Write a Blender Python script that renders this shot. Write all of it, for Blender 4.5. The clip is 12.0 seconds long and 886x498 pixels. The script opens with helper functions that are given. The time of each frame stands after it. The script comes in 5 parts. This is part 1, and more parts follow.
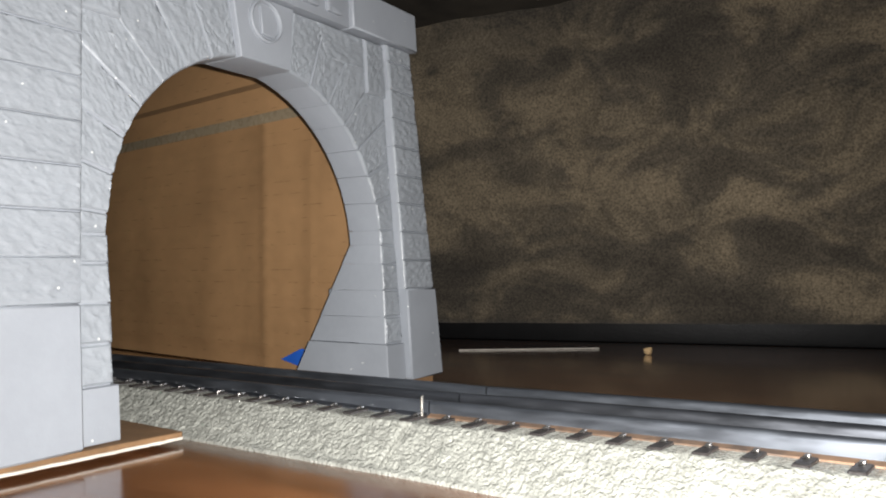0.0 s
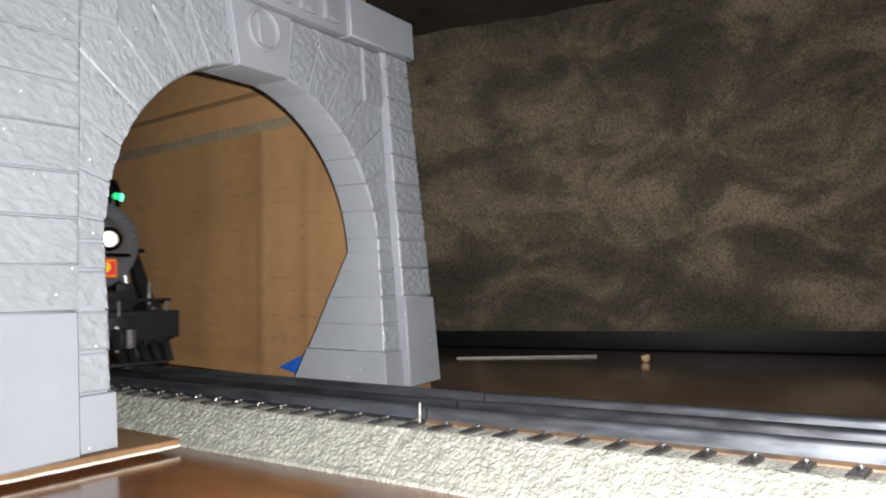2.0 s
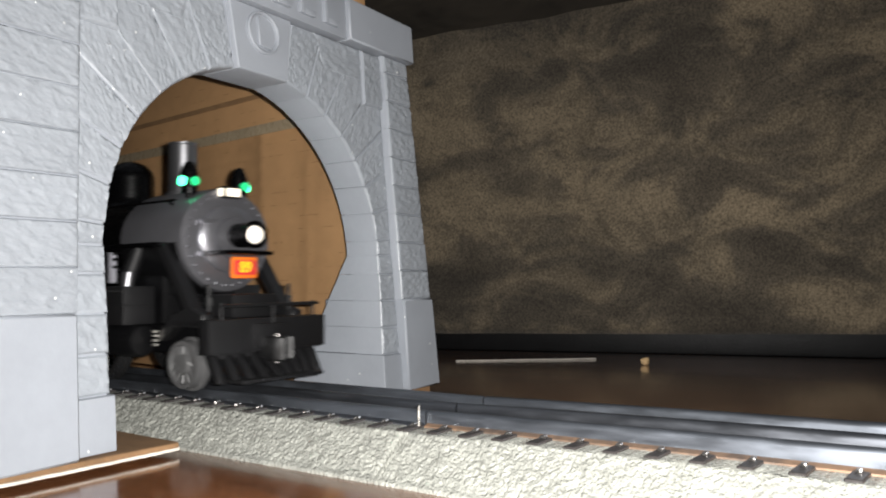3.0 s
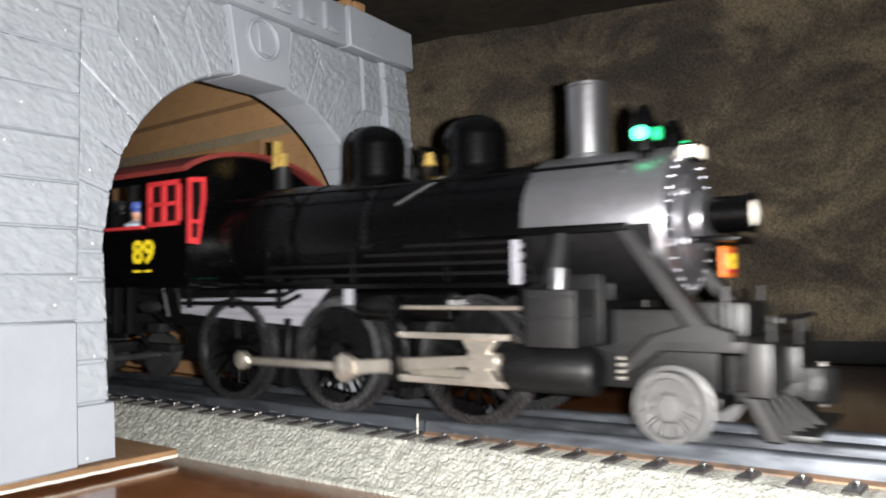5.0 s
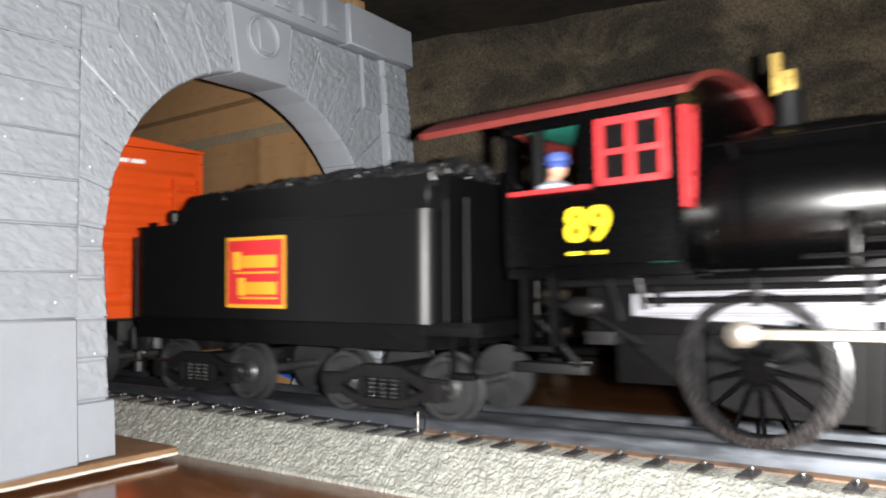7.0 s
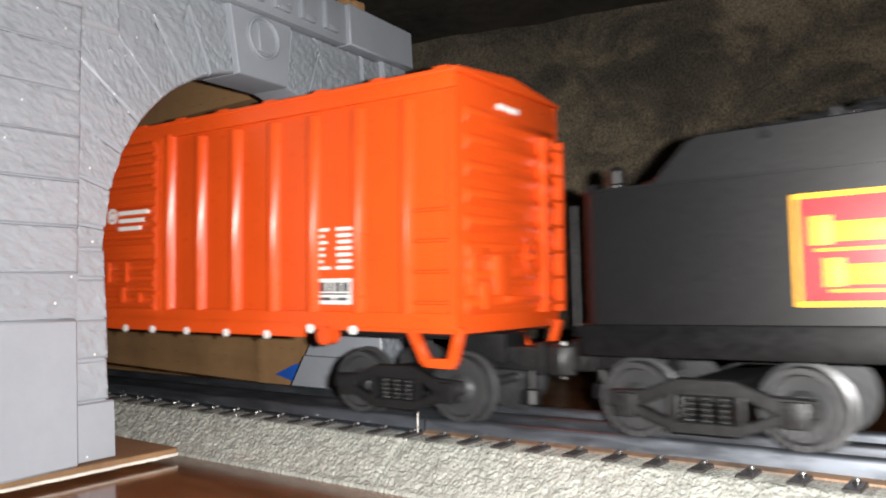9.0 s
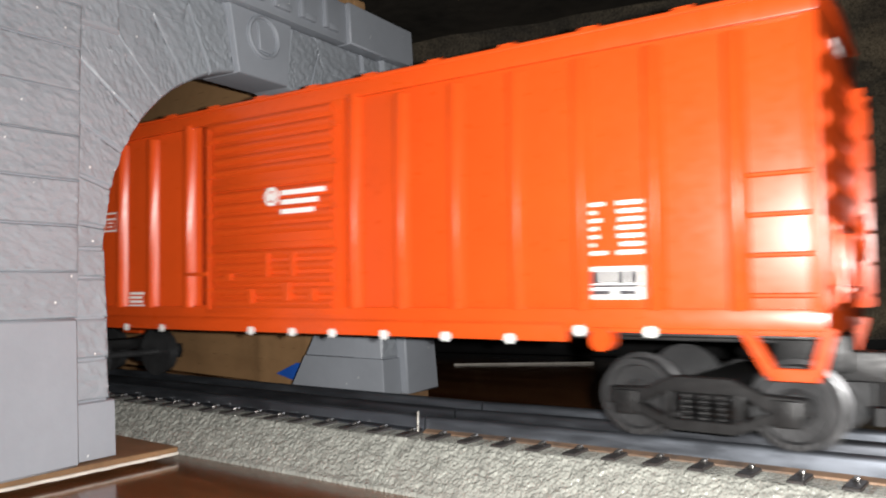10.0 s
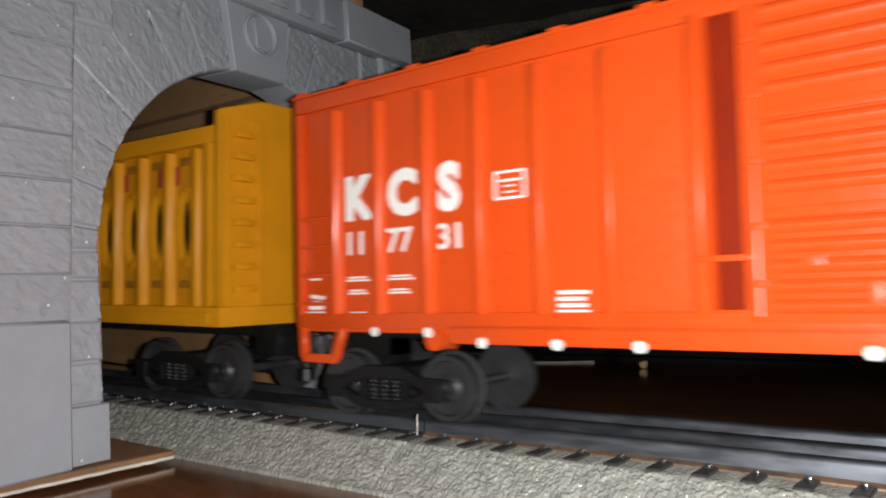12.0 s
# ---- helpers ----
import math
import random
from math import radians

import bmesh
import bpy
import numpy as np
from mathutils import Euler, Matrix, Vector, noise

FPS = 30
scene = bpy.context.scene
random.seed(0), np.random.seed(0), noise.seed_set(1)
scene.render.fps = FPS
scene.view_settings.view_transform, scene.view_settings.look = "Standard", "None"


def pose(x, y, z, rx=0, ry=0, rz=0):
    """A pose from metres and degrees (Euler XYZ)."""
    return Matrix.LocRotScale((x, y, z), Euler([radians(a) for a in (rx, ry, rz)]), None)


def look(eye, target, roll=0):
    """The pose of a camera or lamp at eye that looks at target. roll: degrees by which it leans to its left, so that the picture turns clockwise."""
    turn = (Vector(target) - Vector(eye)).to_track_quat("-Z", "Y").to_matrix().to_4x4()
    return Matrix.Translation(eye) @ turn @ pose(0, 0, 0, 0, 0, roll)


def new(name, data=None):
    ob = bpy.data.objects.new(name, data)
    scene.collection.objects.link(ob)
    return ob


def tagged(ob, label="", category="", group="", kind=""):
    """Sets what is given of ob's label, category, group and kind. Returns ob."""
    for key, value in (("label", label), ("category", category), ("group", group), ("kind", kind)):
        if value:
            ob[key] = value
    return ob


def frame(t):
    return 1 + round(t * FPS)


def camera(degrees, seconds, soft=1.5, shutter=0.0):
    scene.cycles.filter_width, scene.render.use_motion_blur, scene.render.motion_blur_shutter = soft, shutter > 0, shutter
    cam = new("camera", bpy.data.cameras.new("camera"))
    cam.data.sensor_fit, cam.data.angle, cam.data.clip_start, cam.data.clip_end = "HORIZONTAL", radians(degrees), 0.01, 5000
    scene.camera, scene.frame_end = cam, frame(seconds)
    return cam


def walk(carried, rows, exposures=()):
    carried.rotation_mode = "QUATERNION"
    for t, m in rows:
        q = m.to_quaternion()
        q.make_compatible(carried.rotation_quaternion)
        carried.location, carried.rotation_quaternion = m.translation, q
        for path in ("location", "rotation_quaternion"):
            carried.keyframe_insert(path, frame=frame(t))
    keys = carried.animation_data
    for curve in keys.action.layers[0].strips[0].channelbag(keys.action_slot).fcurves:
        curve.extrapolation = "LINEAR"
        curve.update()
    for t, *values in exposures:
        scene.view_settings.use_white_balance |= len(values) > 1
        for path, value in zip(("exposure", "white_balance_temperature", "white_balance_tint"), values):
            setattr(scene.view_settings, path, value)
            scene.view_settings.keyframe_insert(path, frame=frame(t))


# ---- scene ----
cam = camera(59.0, 12.0, soft=2.0, shutter=0.9)


def view(x, y, z, yaw, pitch, roll):
    """The pose at a place in metres that faces yaw degrees to the left of +y, and pitch degrees up."""
    a, b = radians(yaw), radians(pitch)
    way = Vector((-math.sin(a) * math.cos(b), math.cos(a) * math.cos(b), math.sin(b)))
    eye = Vector((x, y, z))
    return look(eye, eye + way, roll)


PATH = [
    (0.0, view(.2177, -.2258, .0576, 32.25, 1.44, -.38)),
    (0.5, view(.2177, -.2258, .0573, 32.25, 1.40, -.41)),
    (1.0, view(.2178, -.2257, .0571, 32.30, 1.35, -.46)),
    (1.5, view(.2178, -.2259, .0570, 32.21, 1.66, -.49)),
    (2.0, view(.2179, -.2261, .0567, 32.07, 2.10, -.51)),
    (2.5, view(.2181, -.2261, .0568, 32.05, 2.28, -.53)),
    (4.5, view(.2177, -.2270, .0583, 31.87, 2.21, -.22)),
    (5.0, view(.2181, -.2270, .0588, 31.88, 2.47, -.23)),
    (5.5, view(.2177, -.2271, .0591, 31.84, 2.21, -.15)),
    (6.0, view(.2171, -.2276, .0593, 31.73, 2.07, -.10)),
    (6.5, view(.2171, -.2276, .0593, 31.72, 2.08, -.09)),
    (7.0, view(.2173, -.2275, .0589, 31.71, 2.31, -.12)),
    (9.0, view(.2176, -.2274, .0584, 31.76, 2.46, -.19)),
    (9.5, view(.2179, -.2271, .0583, 31.85, 2.39, -.25)),
    (10.0, view(.2179, -.2271, .0583, 31.86, 2.40, -.26)),
    (10.5, view(.2181, -.2270, .0581, 31.86, 2.50, -.26)),
    (11.0, view(.2167, -.2257, .0585, 31.75, 2.38, -.29)),
    (11.5, view(.2158, -.2243, .0595, 31.73, 2.10, -.37)),
    (12.0, view(.2160, -.2240, .0596, 31.81, 2.18, -.35)),
]
EXPOSURES = [(0.0, 0.15), (2.5, 0.2), (4.5, 0.24), (5.5, 0.22), (7.0, 0.07), (9.0, -0.17), (9.5, -0.25), (10.0, -0.55), (10.5, -0.85), (11.0, -1.1), (12.0, -1.1)]
walk(cam, PATH, EXPOSURES)

# ---- light: the lamp of the phone beside its lens, and a dim room ----
world = bpy.data.worlds.new("dim_room")
scene.world = world
world.use_nodes = True
world.node_tree.nodes["Background"].inputs[0].default_value = (.88, .92, 1, 1)
world.node_tree.nodes["Background"].inputs[1].default_value = .11
flash_data = bpy.data.lights.new("phone_lamp", "SPOT")
flash_data.energy, flash_data.color, flash_data.shadow_soft_size = 6.6, (1, .975, .945), .0012
flash_data.spot_size, flash_data.spot_blend = radians(125), 1.0
flash = new("phone_lamp", flash_data)
flash.matrix_basis = view(.2245, -.2215, .0602, 32, 2, 0)


# ---- materials ----
def material(name, colour, rough=.5, metal=0.0, spread=.15, scale=60, bump=0.0, bump_scale=400, coat=0.0, stretch=(1, 1, 1),
             rough_spread=.08, specular=.5, colour2=None, piece=0.0, deep=.6, pebbles=False, bump_detail=5):
    """A procedural surface: a colour that varies at two scales, uneven gloss and fine relief."""
    m = bpy.data.materials.new(name)
    m.use_nodes = True
    t, n = m.node_tree, m.node_tree.nodes
    b = n["Principled BSDF"]
    at = n.new("ShaderNodeTexCoord")
    mp = n.new("ShaderNodeMapping")
    mp.inputs["Scale"].default_value = stretch
    t.links.new(at.outputs["Object"], mp.inputs[0])

    def noise_at(s, detail):
        k = n.new("ShaderNodeTexNoise")
        k.inputs["Scale"].default_value, k.inputs["Detail"].default_value = s, detail
        t.links.new(mp.outputs[0], k.inputs["Vector"])
        return k

    coarse, fine = noise_at(scale, 3), noise_at(scale * 9, 4)
    mixed = n.new("ShaderNodeMath")
    mixed.operation = "MULTIPLY_ADD"
    mixed.inputs[1].default_value = .4
    t.links.new(fine.outputs[0], mixed.inputs[0])
    t.links.new(coarse.outputs[0], mixed.inputs[2])
    ramp = n.new("ShaderNodeValToRGB")
    a = [c * (1 - spread) for c in colour]
    z = [min(1, c * (1 + spread)) for c in (colour2 or colour)]
    ramp.color_ramp.elements[0].position, ramp.color_ramp.elements[0].color = .5, (*a, 1)
    ramp.color_ramp.elements[1].position, ramp.color_ramp.elements[1].color = .92, (*z, 1)
    t.links.new(mixed.outputs[0], ramp.inputs[0])
    tone = ramp.outputs[0]
    if piece:
        info, hsv = n.new("ShaderNodeObjectInfo"), n.new("ShaderNodeHueSaturation")
        span = n.new("ShaderNodeMapRange")
        span.inputs[3].default_value, span.inputs[4].default_value = 1 - piece, 1 + piece
        t.links.new(info.outputs["Random"], span.inputs[0])
        t.links.new(span.outputs[0], hsv.inputs["Value"])
        t.links.new(tone, hsv.inputs["Color"])
        tone = hsv.outputs[0]
    t.links.new(tone, b.inputs["Base Color"])
    r = n.new("ShaderNodeMapRange")
    r.inputs[1].default_value, r.inputs[2].default_value = .3, .7
    r.inputs[3].default_value, r.inputs[4].default_value = max(.02, rough - rough_spread), min(1, rough + rough_spread)
    t.links.new(fine.outputs[0], r.inputs[0])
    t.links.new(r.outputs[0], b.inputs["Roughness"])
    b.inputs["Metallic"].default_value, b.inputs["Coat Weight"].default_value = metal, coat
    b.inputs["Specular IOR Level"].default_value, b.inputs["Coat Roughness"].default_value = specular, .13
    if bump:
        k, bp = noise_at(bump_scale, bump_detail), n.new("ShaderNodeBump")
        if pebbles:
            k = n.new("ShaderNodeTexVoronoi")
            k.feature, k.inputs["Scale"].default_value = "SMOOTH_F1", bump_scale
            bp.invert = True
            t.links.new(mp.outputs[0], k.inputs["Vector"])
        bp.inputs["Strength"].default_value, bp.inputs["Distance"].default_value = min(1, bump), deep * .001
        t.links.new(k.outputs[0], bp.inputs["Height"])
        t.links.new(bp.outputs[0], b.inputs["Normal"])
    return m


def glow(name, colour, strength):
    m = bpy.data.materials.new(name)
    m.use_nodes = True
    b = m.node_tree.nodes["Principled BSDF"]
    b.inputs["Base Color"].default_value = (*colour, 1)
    b.inputs["Emission Color"].default_value, b.inputs["Emission Strength"].default_value = (*colour, 1), strength
    return m


def suede():
    """Brushed brown suede: the nap lies light or dark in soft patches and strokes."""
    m = bpy.data.materials.new("brushed_suede")
    m.use_nodes = True
    t, n = m.node_tree, m.node_tree.nodes
    b = n["Principled BSDF"]
    at = n.new("ShaderNodeTexCoord")

    def layer(scale, detail, turn, stretch, dist=0.0):
        mp, k = n.new("ShaderNodeMapping"), n.new("ShaderNodeTexNoise")
        mp.inputs["Rotation"].default_value, mp.inputs["Scale"].default_value = (0, radians(turn), 0), stretch
        k.inputs["Scale"].default_value, k.inputs["Detail"].default_value, k.inputs["Distortion"].default_value = scale, detail, dist
        k.inputs["Roughness"].default_value = .6
        t.links.new(at.outputs["Object"], mp.inputs[0])
        t.links.new(mp.outputs[0], k.inputs["Vector"])
        return k.outputs[0]

    def ramp(value, stops):
        r = n.new("ShaderNodeValToRGB")
        while len(r.color_ramp.elements) < len(stops):
            r.color_ramp.elements.new(.5)
        for e, (p, c) in zip(r.color_ramp.elements, stops):
            e.position, e.color = p, (*c, 1)
        t.links.new(value, r.inputs[0])
        return r.outputs[0]

    def mix(f, a, c, kind="MIX"):
        x = n.new("ShaderNodeMix")
        x.data_type, x.blend_type = "RGBA", kind
        for value, slot in ((f, 0), (a, 6), (c, 7)):
            if isinstance(value, float):
                x.inputs[slot].default_value = value
            else:
                t.links.new(value, x.inputs[slot])
        return x.outputs[2]

    patches = ramp(layer(15, 8, -20, (.85, 1, 1.25), .55), [(.38, (.066, .056, .043)), (.48, (.092, .078, .059)), (.53, (.140, .115, .081)), (.58, (.180, .146, .101)), (.74, (.215, .176, .122))])
    strokes = ramp(layer(6, 4, 62, (.55, 1, 1.9), .4), [(.34, (.54, .555, .59)), (.5, (.88, .875, .87)), (.66, (1.15, 1.13, 1.10))])
    grain = ramp(layer(620, 4, 0, (1, 1, 1)), [(.32, (.52, .52, .52)), (.68, (1.5, 1.5, 1.5))])
    t.links.new(mix(1.0, mix(1.0, patches, strokes, "MULTIPLY"), grain, "MULTIPLY"), b.inputs["Base Color"])
    b.inputs["Roughness"].default_value, b.inputs["Specular IOR Level"].default_value = .85, .2
    b.inputs["Sheen Weight"].default_value, b.inputs["Sheen Roughness"].default_value = .25, .5
    bp = n.new("ShaderNodeBump")
    bp.inputs["Strength"].default_value, bp.inputs["Distance"].default_value = .5, .0004
    t.links.new(layer(1200, 4, 0, (1, 1, 1)), bp.inputs["Height"])
    t.links.new(bp.outputs[0], b.inputs["Normal"])
    return m


def dusted(m, scale, size):
    """Scatters small pale specks of dust and paint over a material."""
    t, n = m.node_tree, m.node_tree.nodes
    b = n["Principled BSDF"]
    at, cells = n.new("ShaderNodeTexCoord"), n.new("ShaderNodeTexVoronoi")
    cells.inputs["Scale"].default_value = scale
    t.links.new(at.outputs["Object"], cells.inputs["Vector"])
    chosen, near, both = n.new("ShaderNodeMath"), n.new("ShaderNodeMath"), n.new("ShaderNodeMath")
    chosen.operation, near.operation, both.operation = "GREATER_THAN", "LESS_THAN", "MULTIPLY"
    chosen.inputs[1].default_value, near.inputs[1].default_value = .62, size
    t.links.new(cells.outputs["Color"], chosen.inputs[0])
    t.links.new(cells.outputs["Distance"], near.inputs[0])
    t.links.new(chosen.outputs[0], both.inputs[0])
    t.links.new(near.outputs[0], both.inputs[1])
    x = n.new("ShaderNodeMix")
    x.data_type = "RGBA"
    x.inputs[7].default_value = (.78, .79, .78, 1)
    t.links.new(both.outputs[0], x.inputs[0])
    t.links.new(b.inputs["Base Color"].links[0].from_socket, x.inputs[6])
    t.links.new(x.outputs[2], b.inputs["Base Color"])


def cracked(m):
    """Rows of fine dark dashes where the liner of the board has cracked over its flutes."""
    t, n = m.node_tree, m.node_tree.nodes
    b = n["Principled BSDF"]
    at, parts, rows, dash = n.new("ShaderNodeTexCoord"), n.new("ShaderNodeSeparateXYZ"), n.new("ShaderNodeMath"), n.new("ShaderNodeTexNoise")
    t.links.new(at.outputs["Object"], parts.inputs[0])
    spread = n.new("ShaderNodeMapping")
    spread.inputs["Scale"].default_value = (110, 1, 145)
    t.links.new(at.outputs["Object"], spread.inputs[0])
    dash.inputs["Scale"].default_value, dash.inputs["Detail"].default_value = 1.0, 2
    t.links.new(spread.outputs[0], dash.inputs["Vector"])
    rows.operation = "PINGPONG"
    rows.inputs[1].default_value = .0036
    t.links.new(parts.outputs["Z"], rows.inputs[0])
    thin, picked, both = n.new("ShaderNodeMath"), n.new("ShaderNodeMapRange"), n.new("ShaderNodeMath")
    thin.operation, thin.inputs[1].default_value = "LESS_THAN", .00016
    picked.inputs[1].default_value, picked.inputs[2].default_value, picked.inputs[4].default_value = .52, .62, .6
    both.operation = "MULTIPLY"
    t.links.new(rows.outputs[0], thin.inputs[0])
    t.links.new(dash.outputs[0], picked.inputs[0])
    t.links.new(thin.outputs[0], both.inputs[0])
    t.links.new(picked.outputs[0], both.inputs[1])
    x = n.new("ShaderNodeMix")
    x.data_type = "RGBA"
    x.inputs[7].default_value = (.09, .045, .02, 1)
    t.links.new(both.outputs[0], x.inputs[0])
    t.links.new(b.inputs["Base Color"].links[0].from_socket, x.inputs[6])
    t.links.new(x.outputs[2], b.inputs["Base Color"])


M_PORTAL = material("grey_moulded_plastic", (.285, .308, .338), .35, spread=.06, scale=40, bump=.8, deep=.35, bump_scale=620, bump_detail=2.5, stretch=(1, .55, 1), piece=.03)
M_PORTAL_SMOOTH = material("smooth_grey_plastic", (.290, .311, .345), .52, specular=.35, spread=.05, scale=40, bump=.12, bump_scale=900)
dusted(M_PORTAL, 210, .075)
dusted(M_PORTAL_SMOOTH, 150, .05)
M_ROADBED = material("pale_grey_ballast_plastic", (.315, .32, .288), .22, spread=.2, scale=200, bump=1.0, deep=.6, bump_scale=1150, pebbles=True)
M_TIE = material("dark_tie_plastic", (.035, .031, .03), .4, spread=.2, scale=90, bump=.3, bump_scale=900)
M_RAIL = material("nickel_rail", (.16, .175, .20), .43, metal=.92, spread=.25, scale=45, bump=.08, stretch=(.15, 1, 1), rough_spread=.1)
M_CENTRE_RAIL = material("blackened_rail", (.125, .133, .15), .36, metal=.92, spread=.3, scale=45, bump=.08, stretch=(.15, 1, 1))
M_RUST = material("rusty_rail_foot", (.11, .095, .088), .5, metal=.4, spread=.35, scale=34, bump=.3, colour2=(.22, .135, .082))
M_TIE_CLIP = material("dull_steel_clip", (.25, .24, .23), .25, metal=.9, spread=.2)
M_PIN = material("bright_steel", (.6, .58, .53), .3, metal=.8, spread=.1)
M_WOOD = material("polished_brown_wood", (.120, .043, .016), .2, coat=1.0, spread=.35, scale=22, stretch=(.25, 2.2, 1), bump=.05, bump_scale=150, specular=.4, colour2=(.175, .068, .027), rough_spread=.06)
M_SUEDE = suede()
M_BLACK_TRIM = material("black_vinyl", (.006, .006, .0065), .5, spread=.2, scale=80, bump=.3, bump_scale=500, specular=.15)
M_OVERHANG = material("dark_brown_cloth", (.040, .033, .024), .9, spread=.6, scale=11, bump=.3, bump_scale=900)
M_CARD = material("brown_cardboard", (.40, .232, .110), .72, spread=.13, scale=14, stretch=(.7, 1, 1), bump=.3, bump_scale=260, specular=.25)
cracked(M_CARD)
M_CARD_DARK = material("cardboard_crease", (.21, .12, .055), .8, spread=.15, scale=30)
M_TAPE = material("clear_packing_tape", (.30, .24, .16), .28, spread=.1, scale=30, coat=.3)
M_BLUE = material("blue_masking_tape", (.02, .13, .62), .6, spread=.1, scale=80)
M_BOARD = material("hardboard", (.21, .12, .058), .8, spread=.25, scale=60, bump=.4)
M_PAPER = material("torn_white_paper_edge", (.62, .58, .52), .8, spread=.15, scale=120, bump=.4)
M_WALL = material("dim_plaster", (.25, .23, .2), .9, spread=.08, scale=4)
M_BLACK = material("satin_black_paint", (.0011, .0011, .0013), .27, spread=.1, scale=90, rough_spread=.02, specular=.26)
M_TENDER = material("worn_black_tender_paint", (.0035, .0035, .0040), .42, spread=.12, scale=90, rough_spread=.02, specular=.46)
M_BLACK_MATT = material("matt_black_plastic", (.0026, .0026, .003), .45, spread=.2, scale=90, specular=.24, bump=.05, bump_scale=900)
M_GRAPHITE = material("graphite_grey_paint", (.24, .24, .26), .36, metal=.8, spread=.06, scale=60, rough_spread=.03)
M_GREY = material("grey_die_cast", (.0065, .0065, .0072), .47, metal=.1, spread=.12, scale=90, specular=.6, rough_spread=.03)
M_STACK = material("burnished_graphite", (.38, .38, .40), .3, metal=.95, spread=.04, scale=60, rough_spread=.02)
M_STEEL = material("worn_bright_rod", (.62, .57, .50), .35, metal=.85, spread=.12, scale=120)
M_TYRE = material("blackened_wheel_steel", (.12, .12, .123), .26, metal=.9, spread=.2, scale=120)
M_CAR_WHEEL = material("dull_wheel_steel", (.060, .061, .063), .36, metal=.55, spread=.2, scale=120)
M_WHEEL = material("grey_cast_wheel", (.105, .105, .106), .5, metal=.3, spread=.15, scale=120, bump=.2)
M_RED = material("red_cab_paint", (.55, .035, .04), .45, spread=.08, scale=60)
M_ROOF = material("oxide_red_roof_paint", (.165, .027, .023), .5, spread=.14, scale=70, bump=.15, bump_scale=700)
M_BRASS = material("polished_brass", (.80, .56, .16), .30, metal=.55, spread=.08)
M_TEAL = material("teal_cab_interior", (.02, .22, .16), .5, spread=.12, scale=70)
M_PANEL = material("pale_grey_mesh_panel", (.30, .30, .335), .4, metal=.2, spread=.1, scale=90, bump=.35, bump_scale=500)
M_YELLOW = material("yellow_lettering", (.85, .66, .02), .5, spread=.05)
M_PLATE = material("orange_plate_paint", (.75, .17, .015), .5, spread=.08)
M_HERALD_RED = material("red_herald_paint", (.62, .03, .035), .5, spread=.06)
M_HERALD_GOLD = material("gold_herald_paint", (.78, .38, .03), .5, spread=.06)
M_COAL = material("loose_coal", (.012, .012, .013), .35, spread=.4, scale=300, bump=.6, bump_scale=700)
M_ORANGE = material("orange_red_car_paint", (.62, .069, .0090), .31, spread=.05, scale=50, rough_spread=.04, specular=.46)
# car orange darkened: the shade in the door slot is put into the colour
M_RECESS_SHADE = material("orange_recess_shade", (.20, .016, .003), .6, spread=.1, scale=60, specular=.1)
M_WHITE = material("white_lettering", (.82, .82, .80), .5, spread=.04)
M_STENCIL = material("dark_grey_stencil", (.05, .05, .055), .5, spread=.1)
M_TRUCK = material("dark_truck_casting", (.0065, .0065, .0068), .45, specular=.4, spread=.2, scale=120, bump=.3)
M_MUSTARD = material("golden_yellow_car_paint", (.57, .235, .006), .45, spread=.07, scale=60, bump=.08, specular=.3)
M_MUSTARD_DARK = material("dirty_yellow_stencil", (.30, .12, .006), .6, spread=.2, scale=300)
M_MAROON = material("faded_red_lettering", (.35, .045, .02), .5, spread=.1)
M_FIGURE = material("pale_grey_blue_figure_cloth", (.36, .42, .50), .6, spread=.15, scale=200)
M_FACE = material("painted_flesh_tone", (.55, .30, .20), .5, spread=.08, scale=200)
M_CAP = material("blue_cap_paint", (.06, .10, .34), .5, spread=.1, scale=200)
M_LENS = glow("headlight_glow", (1, .93, .82), .45)
M_BOARD_GLOW = glow("number_board_glow", (1, .9, .75), .7)
M_GREEN = glow("green_lamp_glow", (.06, .95, .38), 6.0)
M_GREEN_DIM = glow("dim_green_glow", (.02, .75, .25), .22)
M_CRUMB = material("tan_crumb", (.55, .38, .2), .7, spread=.2, scale=300)

MM = .001


# ---- building blocks, in millimetres ----
def block(bm, x, y, z, bevel=0.0):
    """A box from spans (x0, x1), (y0, y1), (z0, z1)."""
    g = bmesh.ops.create_cube(bm, size=1)
    for v in g["verts"]:
        v.co = Vector([(s[0] + s[1]) / 2 + c * (s[1] - s[0]) for c, s in zip(v.co, (x, y, z))]) * MM
    if bevel:
        es = {e for v in g["verts"] for e in v.link_edges}
        bmesh.ops.bevel(bm, geom=list(es), offset=bevel * MM, segments=2, affect="EDGES", profile=.6)
    return bm


def rod(bm, a, b, r, r2=None, seg=12, caps=True):
    """A round bar from a to b."""
    a, b = Vector(a) * MM, Vector(b) * MM
    d = b - a
    m = Matrix.Translation((a + b) / 2) @ d.to_track_quat("Z", "Y").to_matrix().to_4x4()
    bmesh.ops.create_cone(bm, cap_ends=caps, segments=seg, radius1=r * MM, radius2=(r if r2 is None else r2) * MM, depth=d.length, matrix=m)
    return bm


